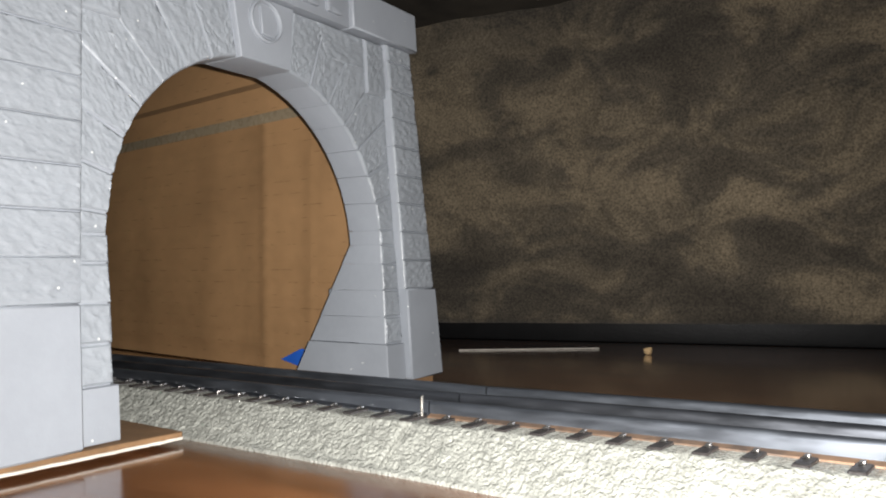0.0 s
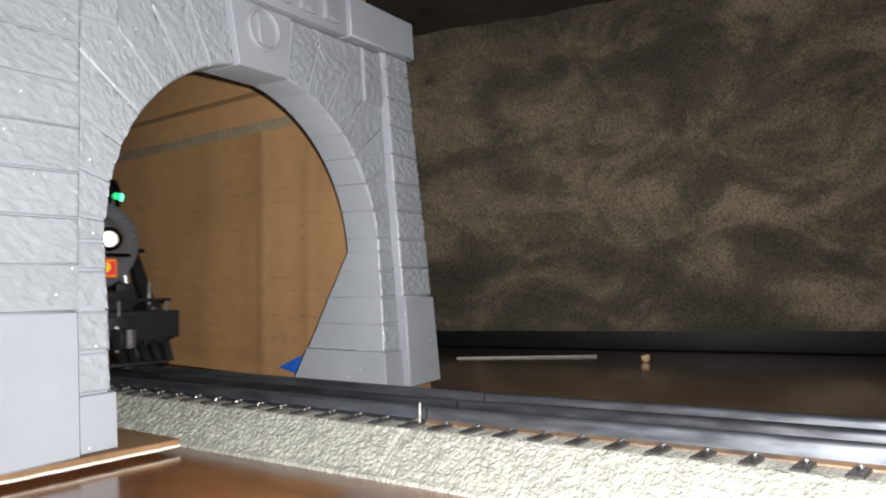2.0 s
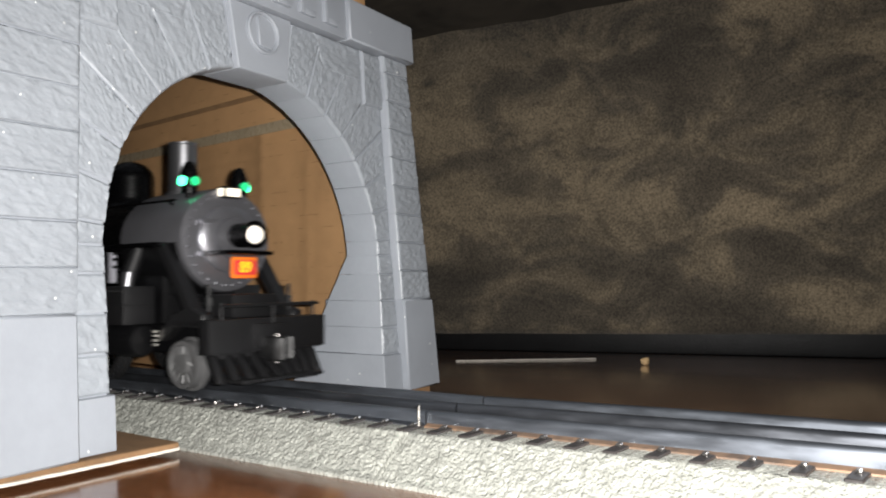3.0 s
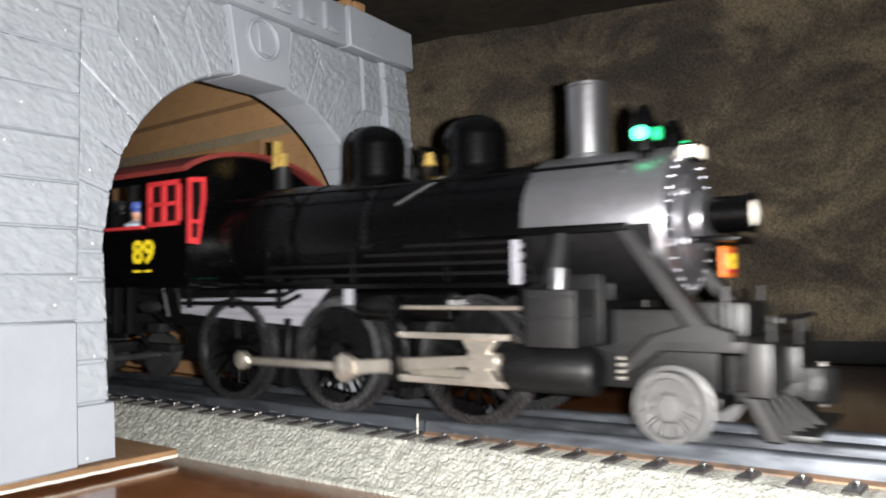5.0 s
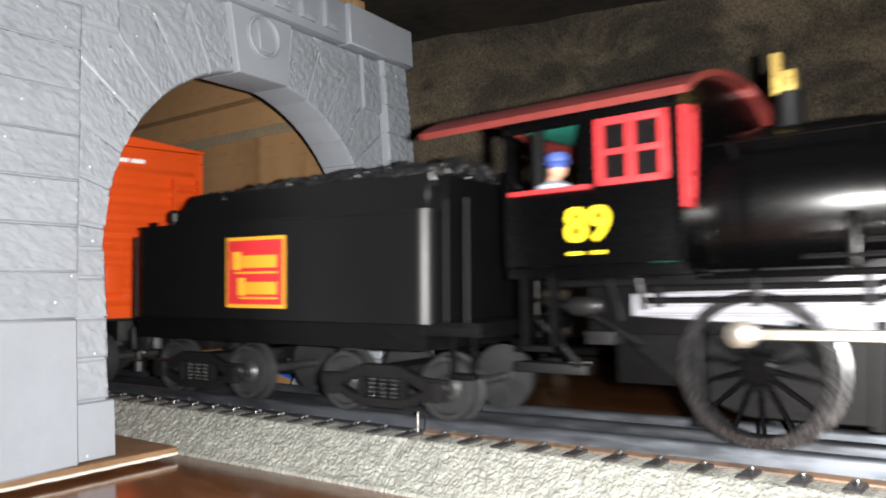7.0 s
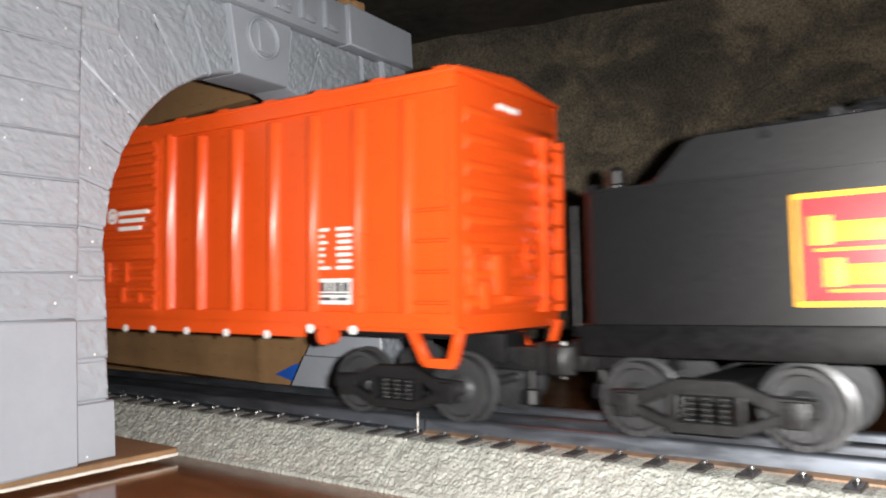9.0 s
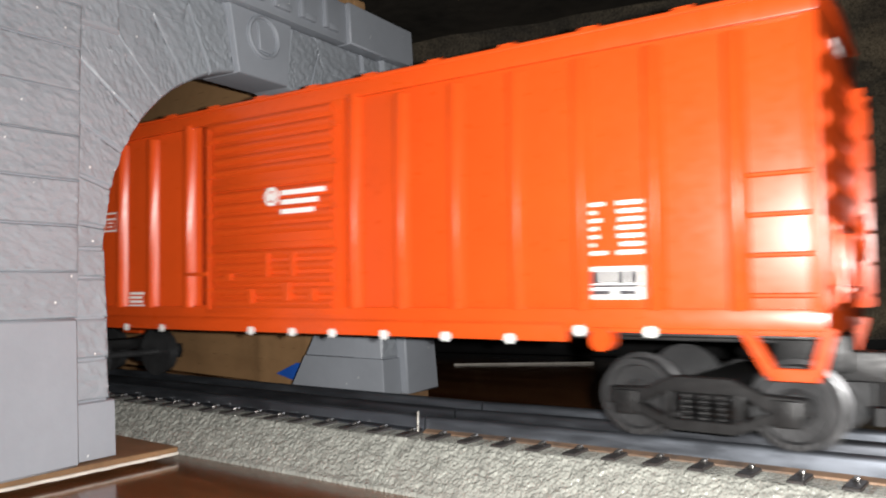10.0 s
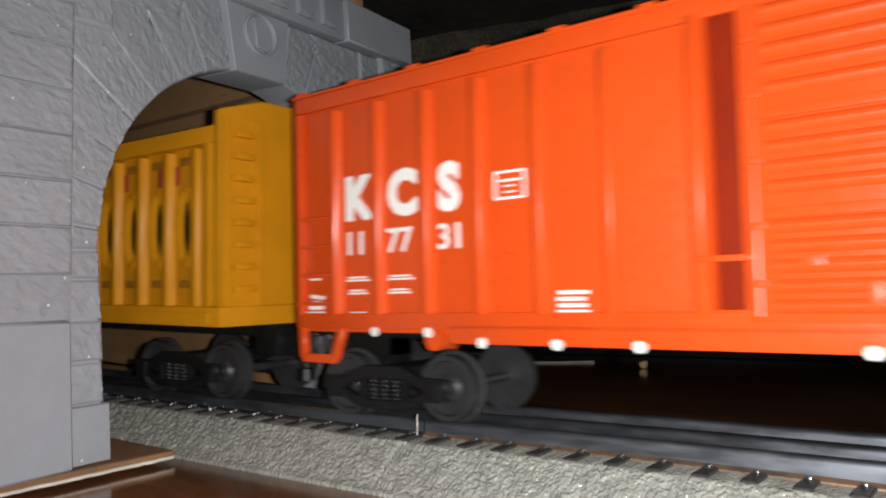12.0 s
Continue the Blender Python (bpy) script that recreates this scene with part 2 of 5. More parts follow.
def turned(bm, profile, at=(0, 0, 0), axis="z", seg=28):
    """A turned form: profile of (radius, height) pairs about an axis through at."""
    rings = []
    for r, h in profile:
        ring = []
        for i in range(seg if r > 0 else 1):
            a = 2 * math.pi * i / seg
            c, s = r * math.cos(a), r * math.sin(a)
            p = {"z": (c, s, h), "x": (h, c, s), "y": (s, h, c)}[axis]
            ring.append(bm.verts.new((Vector(p) + Vector(at)) * MM))
        rings.append(ring)
    for lo, hi in zip(rings, rings[1:]):
        n = max(len(lo), len(hi))
        for i in range(n):
            q = [lo[i % len(lo)], lo[(i + 1) % len(lo)], hi[(i + 1) % len(hi)], hi[i % len(hi)]]
            q = list(dict.fromkeys(q))
            if len(q) > 2:
                bm.faces.new(q)
    return bm


def prism(bm, points, lo, hi, axis="y", bevel=0.0):
    """A flat outline, drawn out along an axis from lo to hi. Points: (x, z) for y, (y, z) for x, (x, y) for z."""
    def place(p, h):
        return Vector({"y": (p[0], h, p[1]), "x": (h, p[0], p[1]), "z": (p[0], p[1], h)}[axis]) * MM
    a, b = [bm.verts.new(place(p, lo)) for p in points], [bm.verts.new(place(p, hi)) for p in points]
    n = len(points)
    faces = [bm.faces.new(a), bm.faces.new(b[::-1])] + [bm.faces.new((a[i], b[i], b[(i + 1) % n], a[(i + 1) % n])) for i in range(n)]
    bmesh.ops.recalc_face_normals(bm, faces=faces)
    if bevel:
        bmesh.ops.bevel(bm, geom=list({e for f in faces for e in f.edges}), offset=bevel * MM, segments=1, affect="EDGES")
    return bm


def finish(name, bm, mat, smooth=38):
    me = bpy.data.meshes.new(name)
    bmesh.ops.recalc_face_normals(bm, faces=bm.faces[:])
    for f in bm.faces:
        f.smooth = True
    bm.to_mesh(me)
    bm.free()
    me.set_sharp_from_angle(angle=radians(smooth))
    me.materials.append(mat)
    return me


def part(name, bm, mat, parent, label="", at=None, smooth=38):
    """One mesh object under a thing or a part."""
    ob = new(name, finish(name, bm, mat, smooth))
    ob.parent = parent
    if at is not None:
        ob.location = Vector(at) * MM
    return tagged(ob, label)


def lone(name, bm, mat, label, category, kind="", group="", smooth=38):
    return tagged(new(name, finish(name, bm, mat, smooth)), label, category, group, kind)


def holder(name, label, category, group="", at=(0, 0, 0)):
    ob = new(name)
    ob.empty_display_size = .01
    ob.location = Vector(at) * MM
    return tagged(ob, label, category, group)


def letters(name, words, mat, parent, size, at, side=-1, label="", bold=0.0, squeeze=1.0):
    """Raised lettering on an upright side that faces -y (side -1) or +y."""
    cu = bpy.data.curves.new(name, "FONT")
    cu.body, cu.size, cu.extrude, cu.align_x, cu.align_y, cu.offset = words, size * MM, .00012, "CENTER", "CENTER", bold * MM
    cu.resolution_u = 3
    tmp = bpy.data.objects.new(name, cu)
    scene.collection.objects.link(tmp)
    bpy.context.view_layer.update()
    me = bpy.data.meshes.new_from_object(tmp.evaluated_get(bpy.context.evaluated_depsgraph_get()))
    bpy.data.objects.remove(tmp)
    me.transform(pose(0, 0, 0, 90, 0, 0 if side < 0 else 180) @ Matrix.Diagonal((squeeze, 1, 1, 1)))
    me.materials.clear()
    me.materials.append(mat)
    ob = new(name, me)
    ob.parent = parent
    ob.location = Vector(at) * MM
    return tagged(ob, label)


bm_new = bmesh.new

# ---- the table, the sofa side behind the track, the dim room ----
lone("table_top", block(bm_new(), (-1500, 1200), (-700, 1100), (-30, 0), 3), M_WOOD, "polished brown wooden table top with a soft reflection", "table", "structure")


def sofa():
    """The suede side behind the track: a padded panel on a black foot strip, under a dark overhang."""
    thing = holder("sofa", "brown brushed suede sofa side with a black foot strip", "sofa")
    thing.matrix_basis = pose(-.120, .322, 0, 0, 0, 13.5)
    nx, nz, w, h = 150, 40, .95, .32
    verts, faces = [], []
    for j in range(nz + 1):
        for i in range(nx + 1):
            x, v = -.16 + w * i / nx, j / nz
            low = .0135 + .0035 * (x / .3) * (1 if x > 0 else 0)
            z = low + (h - low) * v
            sag = .005 * noise.noise((x * 7, z * 9, .3)) + .0025 * noise.noise((x * 24, z * 20, 2)) + .009 * noise.noise((x * 26 + z * 3, z * 2.4, 5)) * math.exp(-max(0, x - .1) / .16) * (.25 + v)
            verts.append((x, sag - .012 * (1 - (2 * v - 1) ** 4) - .003 - .006 * v, z))
    for j in range(nz):
        for i in range(nx):
            a = j * (nx + 1) + i
            faces.append((a, a + 1, a + nx + 2, a + nx + 1))
    base = len(verts)
    verts += [(v[0], .12, v[2]) for v in verts[:base]]
    edge = [i for i in range(nx + 1)] + [j * (nx + 1) + nx for j in range(1, nz + 1)] + [nz * (nx + 1) + i for i in range(nx - 1, -1, -1)] + [j * (nx + 1) for j in range(nz - 1, 0, -1)]
    for a, b in zip(edge, edge[1:] + edge[:1]):
        faces.append((a, a + base, b + base, b))
    me = bpy.data.meshes.new("cushion_panel")
    me.from_pydata(verts, [], faces)
    for p in me.polygons:
        p.use_smooth = True
    me.materials.append(M_SUEDE)
    panel = new("cushion_panel", me)
    panel.parent = thing
    part("foot_strip", block(bm_new(), (-160, 790), (4, 118), (0, 26), 2), M_BLACK_TRIM, thing, "black vinyl foot strip")
    part("overhang", prism(bm_new(), [(-175, 244), (800, 308), (800, 420), (-175, 420)], -160, 125, "y", 4), M_OVERHANG, thing, "dark brown cloth overhang")
    return thing


sofa()


def shell(name, x, y, z):
    lone(name, block(bm_new(), x, y, z), M_WALL, "plain dim plastered room surface", "wall", "structure")


shell("wall_north", (-1700, 1400), (1200, 1250), (-700, 1800))
shell("wall_south", (-1700, 1400), (-1250, -1200), (-700, 1800))
shell("wall_west", (-1750, -1700), (-1250, 1250), (-700, 1800))
shell("wall_east", (1400, 1450), (-1250, 1250), (-700, 1800))
shell("floor", (-1750, 1450), (-1250, 1250), (-750, -700))


# ---- cardboard box behind the portal ----
def cardboard():
    thing = holder("cardboard_box", "brown corrugated cardboard box with packing tape along a crease", "box")
    thing.matrix_basis = pose(-.154, .112, 0, 0, 0, -8.5)
    # local x runs along the face, -y faces the track
    nx, nz = 120, 40
    verts, faces = [], []
    for j in range(nz + 1):
        for i in range(nx + 1):
            x, z = -.24 + .355 * i / nx, .001 + .145 * j / nz
            y = .0012 * noise.noise((x * 30, z * 4, 0)) + .0005 * math.sin(z * 1100)
            y -= .0009 * math.exp(-((x - .041) / .005) ** 2) + .0005 * math.exp(-((x - .081) / .004) ** 2)
            y += .002 * math.exp(-((z - .006) / .002) ** 2)
            verts.append((x, y, z))
    for j in range(nz):
        for i in range(nx):
            a = j * (nx + 1) + i
            faces.append((a, a + 1, a + nx + 2, a + nx + 1))
    me = bpy.data.meshes.new("front_panel")
    me.from_pydata(verts, [], faces)
    for p in me.polygons:
        p.use_smooth = True
    me.materials.append(M_CARD)
    new("front_panel", me).parent = thing
    part("box_body", block(bm_new(), (-240, 115), (3.5, 12), (0, 210), 1), M_CARD, thing)
    part("upper_flap", block(bm_new(), (-240, 115), (-1.5, 2), (147.5, 210), .6), M_CARD, thing)
    part("packing_tape", block(bm_new(), (-240, 115), (-2.6, -2.0), (143, 149), .1), M_TAPE, thing, "glossy clear packing tape")
    part("flap_crease", block(bm_new(), (-240, 115), (-2.0, -1.0), (165, 168), .3), M_CARD_DARK, thing)
    return thing


cardboard()

tape = lone("masking_tape", prism(bm_new(), [(58.0, 7.1), (75.8, 14.1), (112.4, 13.7), (76.6, 3.9)], -2.8, -2.2, "y"), M_BLUE, "torn piece of blue masking tape on the cardboard box", "tape")
tape.matrix_basis = pose(-.154, .112, 0, 0, 0, -8.5)

# ---- track: ten-inch sections of moulded roadbed with three rails ----
RADIUS, BEND, RAIL_Z = .6096, -.120, .0169
TURN = math.pi / 4
JOINT, HEAD, BOW, GRADE = .0845, -.0319, -.653, .0211      # the front section bends a little towards the eye and rises a little
MIDDLE = Vector((.08, -.0038))


def rise(s):
    return .0041 * (max(s, -.3) - .08) + max(0, s - JOINT) * GRADE - .0003


def route(s):
    """The place and heading at a length s along the centre of the track: a bend of 45 degrees behind the portal, straight through it, then a wide bend."""
    def ahead(a, d):
        return Vector((math.cos(a), math.sin(a))) * d
    if s >= JOINT:
        d = s - JOINT
        return MIDDLE + ahead(HEAD, JOINT - .08) + ahead(HEAD + BOW * d / 2, d), HEAD + BOW * d
    if s >= BEND:
        return MIDDLE + ahead(HEAD, s - .08), HEAD
    start, a = MIDDLE + ahead(HEAD, BEND - .08), min((BEND - s) / RADIUS, TURN)
    left = Vector((-math.sin(HEAD), math.cos(HEAD)))
    p = start - ahead(HEAD, RADIUS * math.sin(a)) + left * RADIUS * (1 - math.cos(a))
    rest = BEND - RADIUS * TURN - s
    return (p - ahead(HEAD - TURN, rest) if rest > 0 else p), HEAD - a


def ride(s, y, z):
    """A place given by its length along the track, the distance to the left of the centre line and the height."""
    p, a = route(s)
    return (p[0] - y * math.sin(a), p[1] + y * math.cos(a), z + rise(s) * min(1, max(0, z) / RAIL_Z))


def swept(section, s0, s1, steps, rough=0.0, close=True):
    """A mesh of a cross section of (y, z) in mm, swept along the track."""
    verts, faces, n = [], [], len(section)
    for i in range(steps + 1):
        s = s0 + (s1 - s0) * i / steps
        for y, z in section:
            verts.append(ride(s, y * MM, z * MM))
    for i in range(steps):
        for j in range(n if close else n - 1):
            a, b = i * n + j, i * n + (j + 1) % n
            faces.append((a, b, b + n, a + n))
    if close:
        faces += [tuple(range(n)), tuple(range(steps * n, steps * n + n))[::-1]]
    return verts, faces


def ballast(s0, s1, fine):
    """The roadbed: flat top, sloping shoulders with a pebbled relief, a thin lip at the foot."""
    def line(a, b, k):
        return [(a[0] + (b[0] - a[0]) * i / k, a[1] + (b[1] - a[1]) * i / k) for i in range(k)]
    k = 34 if fine else 4
    section = [(44.7, 0), (44.5, 1.2)] + line((44, 1.4), (31, 11.6), 4) + [(30, 12.1), (-29.0, 12.1)] + line((-29.6, 11.9), (-43.6, 1.4), k) + [(-44.2, 1.2), (-44.6, 1.0), (-44.7, 0)]
    steps = int((s1 - s0) / (.0005 if fine else .008))
    verts, faces = swept(section, s0 + .0004, s1 - .0004, steps)
    n = len(section)
    for i, v in enumerate(verts):
        y, z = section[i % n]
        if fine and -44 < y < -29 and 0 < i // n < steps:
            p = (v[0] * 800, y * .8, z * .8)
            step = i // n
            inset = 0 if min(step, steps - step) < 3 else 1
            d = inset * ((.5 - noise.voronoi(p)[0][0]) * .0010 + noise.noise((p[0] * .45, p[1] * .45, p[2] * .45)) * .0003) - (1 - inset) * (.0010 if min(step, steps - step) < 2 else .0002)
            verts[i] = (v[0], v[1] - d * .6, v[2] + d * .8)
    me = bpy.data.meshes.new("roadbed")
    me.from_pydata(verts, [], faces)
    me.update()
    for p in me.polygons:
        p.use_smooth = fine
    if fine:
        me.set_sharp_from_angle(angle=radians(60))
    me.materials.append(M_ROADBED)
    return me


TIE_AT, TIE_STEP = .08225, .01127
RAIL = [(-2.2, 11.2), (-2.2, 12.3), (-1.45, 12.7), (-1.35, 15.6), (-1.1, 16.4), (-.5, 16.9), (.5, 16.9), (1.1, 16.4), (1.35, 15.6), (1.45, 12.7), (2.2, 12.3), (2.2, 11.2)]


def track_section(s0, s1, fine, ties, joint):
    thing = holder("track_section", "three-rail model track section on pale grey moulded ballast", "track", "track sections")
    bed = new("roadbed", ballast(s0, s1, fine))
    bed.parent = thing
    for y, m in ((-17.2, M_RAIL), (0, M_CENTRE_RAIL), (17.2, M_RAIL)):
        verts, faces = swept([(y + a, b) for a, b in RAIL], s0 + .0003, s1 - .0003, 24)
        me = bpy.data.meshes.new("rail")
        me.from_pydata(verts, [], faces)
        me.materials.append(m)
        for p in me.polygons:
            p.use_smooth = True
        me.set_sharp_from_angle(angle=radians(50))
        new("rail", me).parent = thing
    foot_v, foot_f = swept([(-20.4, 11.3), (-20.2, 12.5), (-18.4, 13.3), (-18.4, 11.3)], s0 + .0005, s1 - .0005, 24)
    me = bpy.data.meshes.new("rail_foot")
    me.from_pydata(foot_v, [], foot_f)
    me.materials.append(M_RUST if fine and s0 > 0 else M_CENTRE_RAIL)
    tagged(new("rail_foot", me), "brown tarnished rail foot").parent = thing
    if ties:
        tie = prism(bm_new(), [(-2.3, 10.4), (2.3, 10.4), (1.8, 12.75), (-1.8, 12.75)], -28.6, 28.6, "y", .25)
        tie_me = finish("tie", tie, M_TIE)
        clip = block(bm_new(), (-.9, .5), (-22.2, -20.3), (12.6, 13.6), .4)
        rod(clip, (-.7, -22.8, 12.9), (-.2, -22.2, 13.2), .35, seg=6)
        clip_me = finish("rail_clip", clip, M_TIE_CLIP)
        first = math.ceil((s0 + .0025 - TIE_AT) / TIE_STEP)
        s = TIE_AT + first * TIE_STEP
        while s < s1 - .002:
            p, a = route(s)
            for name, me in (("tie", tie_me), ("rail_clip", clip_me)):
                ob = new(name, me)
                ob.parent = thing
                ob.matrix_basis = pose(p[0], p[1], rise(s) * .74, 0, 0, math.degrees(a))
            s += TIE_STEP
    if joint:
        p = Vector(ride(s0 - .0006, -.0215, 0)) / MM
        part("joint_pin", rod(rod(bm_new(), p + Vector((0, 0, 12.5)), p + Vector((0, 0, 18.2)), .42), p + Vector((0, 0, 18)), p + Vector((0, .3, 18.6)), .3), M_PIN, thing, "bright steel joint pin")
    return thing



# ---- the moulded grey tunnel portal; its face leans back a little ----
CZ, RO = 69.0, 71.6        # centre height and radius of the arch
LEAN = .06


def outer(z, side=1):
    """The distance of the pier's outer edge from the middle, at a height."""
    return (109.4 if side > 0 else 112.6) - (z - 48) * (.085 if side > 0 else .06)


def inner(z):
    return 84.0 - (z - 48) * .04


def back(z):
    """How far the portal reaches back at a height: it spreads towards its foot."""
    return -18.5 if z >= CZ else -18.5 - (CZ - z) * .60


def clipped(points, normal, limit):
    """The part of a convex outline on which normal . point <= limit."""
    out = []
    for a, b in zip(points, points[1:] + points[:1]):
        da, db = normal[0] * a[0] + normal[1] * a[1] - limit, normal[0] * b[0] + normal[1] * b[1] - limit
        if da <= 0:
            out.append(a)
        if da * db < 0:
            f = da / (da - db)
            out.append((a[0] + (b[0] - a[0]) * f, a[1] + (b[1] - a[1]) * f))
    return out


def stone(thing, points, front, rear, mat=None, name="stone", inset=1.3, depth=1.0, gap=.10):
    """One moulded stone of the face: its outline in (y, z), with a chamfered, slightly uneven rim."""
    bm = bm_new()
    cy, cz = sum(p[0] for p in points) / len(points), sum(p[1] for p in points) / len(points)

    def ring(x, k):
        out = []
        for y, z in points:
            d = math.hypot(y - cy, z - cz)
            f = max(0, 1 - k / d)
            xx = x(z) if callable(x) else x
            out.append(bm.verts.new((xx * MM, (cy + (y - cy) * f) * MM, (cz + (z - cz) * f) * MM)))
        return out
    rings = [ring(rear, gap), ring(front - depth, gap), ring(front - depth * .3, gap + inset * .45), ring(front, gap + inset)]
    n = len(points)
    for a, b in zip(rings, rings[1:]):
        for i in range(n):
            bm.faces.new((a[i], a[(i + 1) % n], b[(i + 1) % n], b[i]))
    face = bm.faces.new(rings[-1])
    bm.faces.new(rings[0][::-1])
    if mat is None:
        tris = bmesh.ops.triangulate(bm, faces=[face])["faces"]
        longest = max(e.calc_length() for f in tris for e in f.edges)
        bmesh.ops.subdivide_edges(bm, edges=list({e for f in tris for e in f.edges}), cuts=int(min(24, max(6, longest / .0011))), use_grid_fill=True)
        for v in bm.verts:
            if v.co.x > (front - depth * 1.2) * MM:
                p = v.co / MM
                cut = noise.noise((p.y * .28, p.z * .4, 3)) * .4 + noise.noise((p.y * .8, p.z * 1.0, 7)) * .34
                v.co.x += cut * MM
                v.co.y += .45 * MM * noise.noise((p.y * .2, p.z * .35, 11))
    ob = part(name, bm, mat or M_PORTAL, thing, smooth=40 if mat is None else 25)
    ob.data.materials.append(M_PORTAL_SMOOTH)
    for p in ob.data.polygons:
        if abs(p.normal.x) < .35:
            p.material_index = 1
    return ob


def portal():
    thing = holder("tunnel_portal", "grey moulded plastic stone-pattern model tunnel portal", "tunnel portal", at=(0, -1.2, 0))
    arc = [((RO + 1) * math.cos(math.pi * i / 28), CZ + (RO + 1) * math.sin(math.pi * i / 28)) for i in range(29)]
    edge = [(RO + 1, 4.6), (108, 4.6), (outer(166) - 2, 166), (2 - outer(166), 166), (-108, 4.6), (-RO - 1, 4.6)]
    part("backing", prism(bm_new(), edge + arc[::-1], -17, -.35, "x"), M_PORTAL_SMOOTH, thing)
    # wedge stones through the depth of the arch, each side of the keystone
    cuts = [79, 68.5, 58, 47.5, 37, 26.5, 16, 5.5, 0]
    for side in (-1, 1):
        for hi, lo in zip(cuts, cuts[1:]):
            a, b = radians(lo), radians(hi)
            arch = [(RO * math.cos(a + (b - a) * j / 2), CZ + RO * math.sin(a + (b - a) * j / 2)) for j in range(3)]
            pts = arch + [(190 * math.cos(b), CZ + 190 * math.sin(b)), (190 * math.cos(a), CZ + 190 * math.sin(a))]
            pts = clipped(clipped(pts, (1, .04), 85.6), (0, 1), 166.3 if hi > 55 else 151)
            stone(thing, [(side * y, z) for y, z in pts], .3, -18.5, name="wedge_stone", depth=1.5, gap=.22)
    k0, k1 = RO * math.cos(radians(79)), CZ + RO * math.sin(radians(79))
    stone(thing, [(k0, k1), (k0 + 3.6, 166.4), (-k0 - 3.6, 166.4), (-k0, k1)], 2.0, -18.5, M_PORTAL_SMOOTH, "keystone", .7)
    part("medallion_ring", turned(bm_new(), [(8.8, 1.2), (8.8, 2.9), (8.1, 3.4), (7.3, 2.8), (7.0, 1.2)], (0, 0, 156.6), "x", 40), M_PORTAL_SMOOTH, thing)
    part("medallion_relief", prism(bm_new(), [(-3.2, 162.4), (-1.0, 162.6), (0, 154.5), (4.8, 151.4), (3.8, 150.2), (-2.6, 151)], 1.6, 3.0, "x", .3), M_PORTAL_SMOOTH, thing)
    for side in (-1, 1):
        z = 22.4
        while z < CZ - 1:
            z1 = min(z + 12.6, CZ)
            stone(thing, [(side * 71.3, z), (side * inner(z), z), (side * inner(z1), z1), (side * 71.5, z1)], .3, back, name="jamb_stone")
            z = z1
        stone(thing, [(side * 70.4, 4.6), (side * 85, 4.6), (side * 85, 22.2), (side * 70.4, 22.2)], 1.3, back, M_PORTAL_SMOOTH, "jamb_foot", .5)
        z = 48
        while z < 165:
            z1 = min(z + 13.8, 166.4)
            if z1 > 160:
                z1 = 166.4
            stone(thing, [(side * inner(z), z), (side * outer(z, side), z), (side * outer(z1, side), z1), (side * inner(z1), z1)], 4.2, -17, name="pier_stone", depth=1.0)
            z = z1
        part("pier_core", prism(bm_new(), [(side * (inner(47) + .6), 47), (side * (outer(47, side) - .8), 47), (side * (outer(166, side) - .8), 166), (side * (inner(166) + .6), 166)], -16, 3.4, "x"), M_PORTAL_SMOOTH, thing)
        part("plinth", prism(bm_new(), [(side * 85, 4.6), (side * (112.6 if side > 0 else 116), 4.6), (side * (109.9 if side > 0 else 114), 48), (side * 84.6, 48)], -45, 4.8, "x", .8), M_PORTAL_SMOOTH, thing)
        stone(thing, [(side * 65.6, 140), (side * inner(140), 140), (side * inner(166), 166.3), (side * 65.6, 166.3)], 1.9, -16, name="pilaster_stone", depth=1.6)
        stone(thing, [(side * 38, 151.2), (side * 65.2, 151.2), (side * 65.2, 166.3), (side * 33, 166.3)], .5, -16, name="corner_stone")
        part("cap_block", prism(bm_new(), [(side * 50.5, 166.6), (side * (101.6 if side > 0 else 108), 166.6), (side * (101.4 if side > 0 else 108), 186), (side * 50.5, 186)], -20, 7.2, "x", .7), M_PORTAL_SMOOTH, thing)
    part("cap_panel", block(bm_new(), (-20, 5.0), (-50.5, 50.5), (166.6, 185.6), .5), M_PORTAL_SMOOTH, thing)
    for k in range(6):
        y = -38 + 15.4 * k
        part("raised_mark", block(block(bm_new(), (4.6, 6.8), (y - 5, y - 2.2), (170, 182.5), .5), (4.6, 6.8), (y - 2.3, y + 4.6), (170, 172.6), .5), M_PORTAL_SMOOTH, thing)
    for ob in thing.children:
        for v in ob.data.vertices:
            v.co.x -= (v.co.z - .0046) * LEAN
    return thing


portal()


def base_board():
    thing = holder("base_board", "thin hardboard strip with a torn white paper edge", "board")
    pts = [(1.0, -128), (6, -52), (-70, -47), (-85, -128)]
    part("board", prism(bm_new(), pts, 2.4, 4.5, "z", .3), M_BOARD, thing)
    rim = random.Random(9)
    edge = [(2.0 + 4.5 * k / 40 + rim.uniform(-.35, .35), -128 + 76 * k / 40) for k in range(41)]
    part("paper_edge", prism(bm_new(), edge + [(x - 1.6, y) for x, y in edge[::-1]], 1.9, 2.8, "z"), M_PAPER, thing, "torn white paper edge")
    part("shim", prism(bm_new(), [(-8, -126), (-3, -56), (-60, -50), (-70, -126)], .1, 2.3, "z", .2), M_BOARD, thing)
    part("far_board", prism(bm_new(), [(2, 48), (2, 106), (-70, 106), (-70, 48)], .2, 4.2, "z", .3), M_BOARD, thing)


base_board()


# ---- litter on the table ----
lone("wooden_stick", rod(bm_new(), (-67, 245.6, .5), (14, 303, .6), .4, .38, 8), M_PAPER, "thin pale wooden stick lying on the table", "stick")


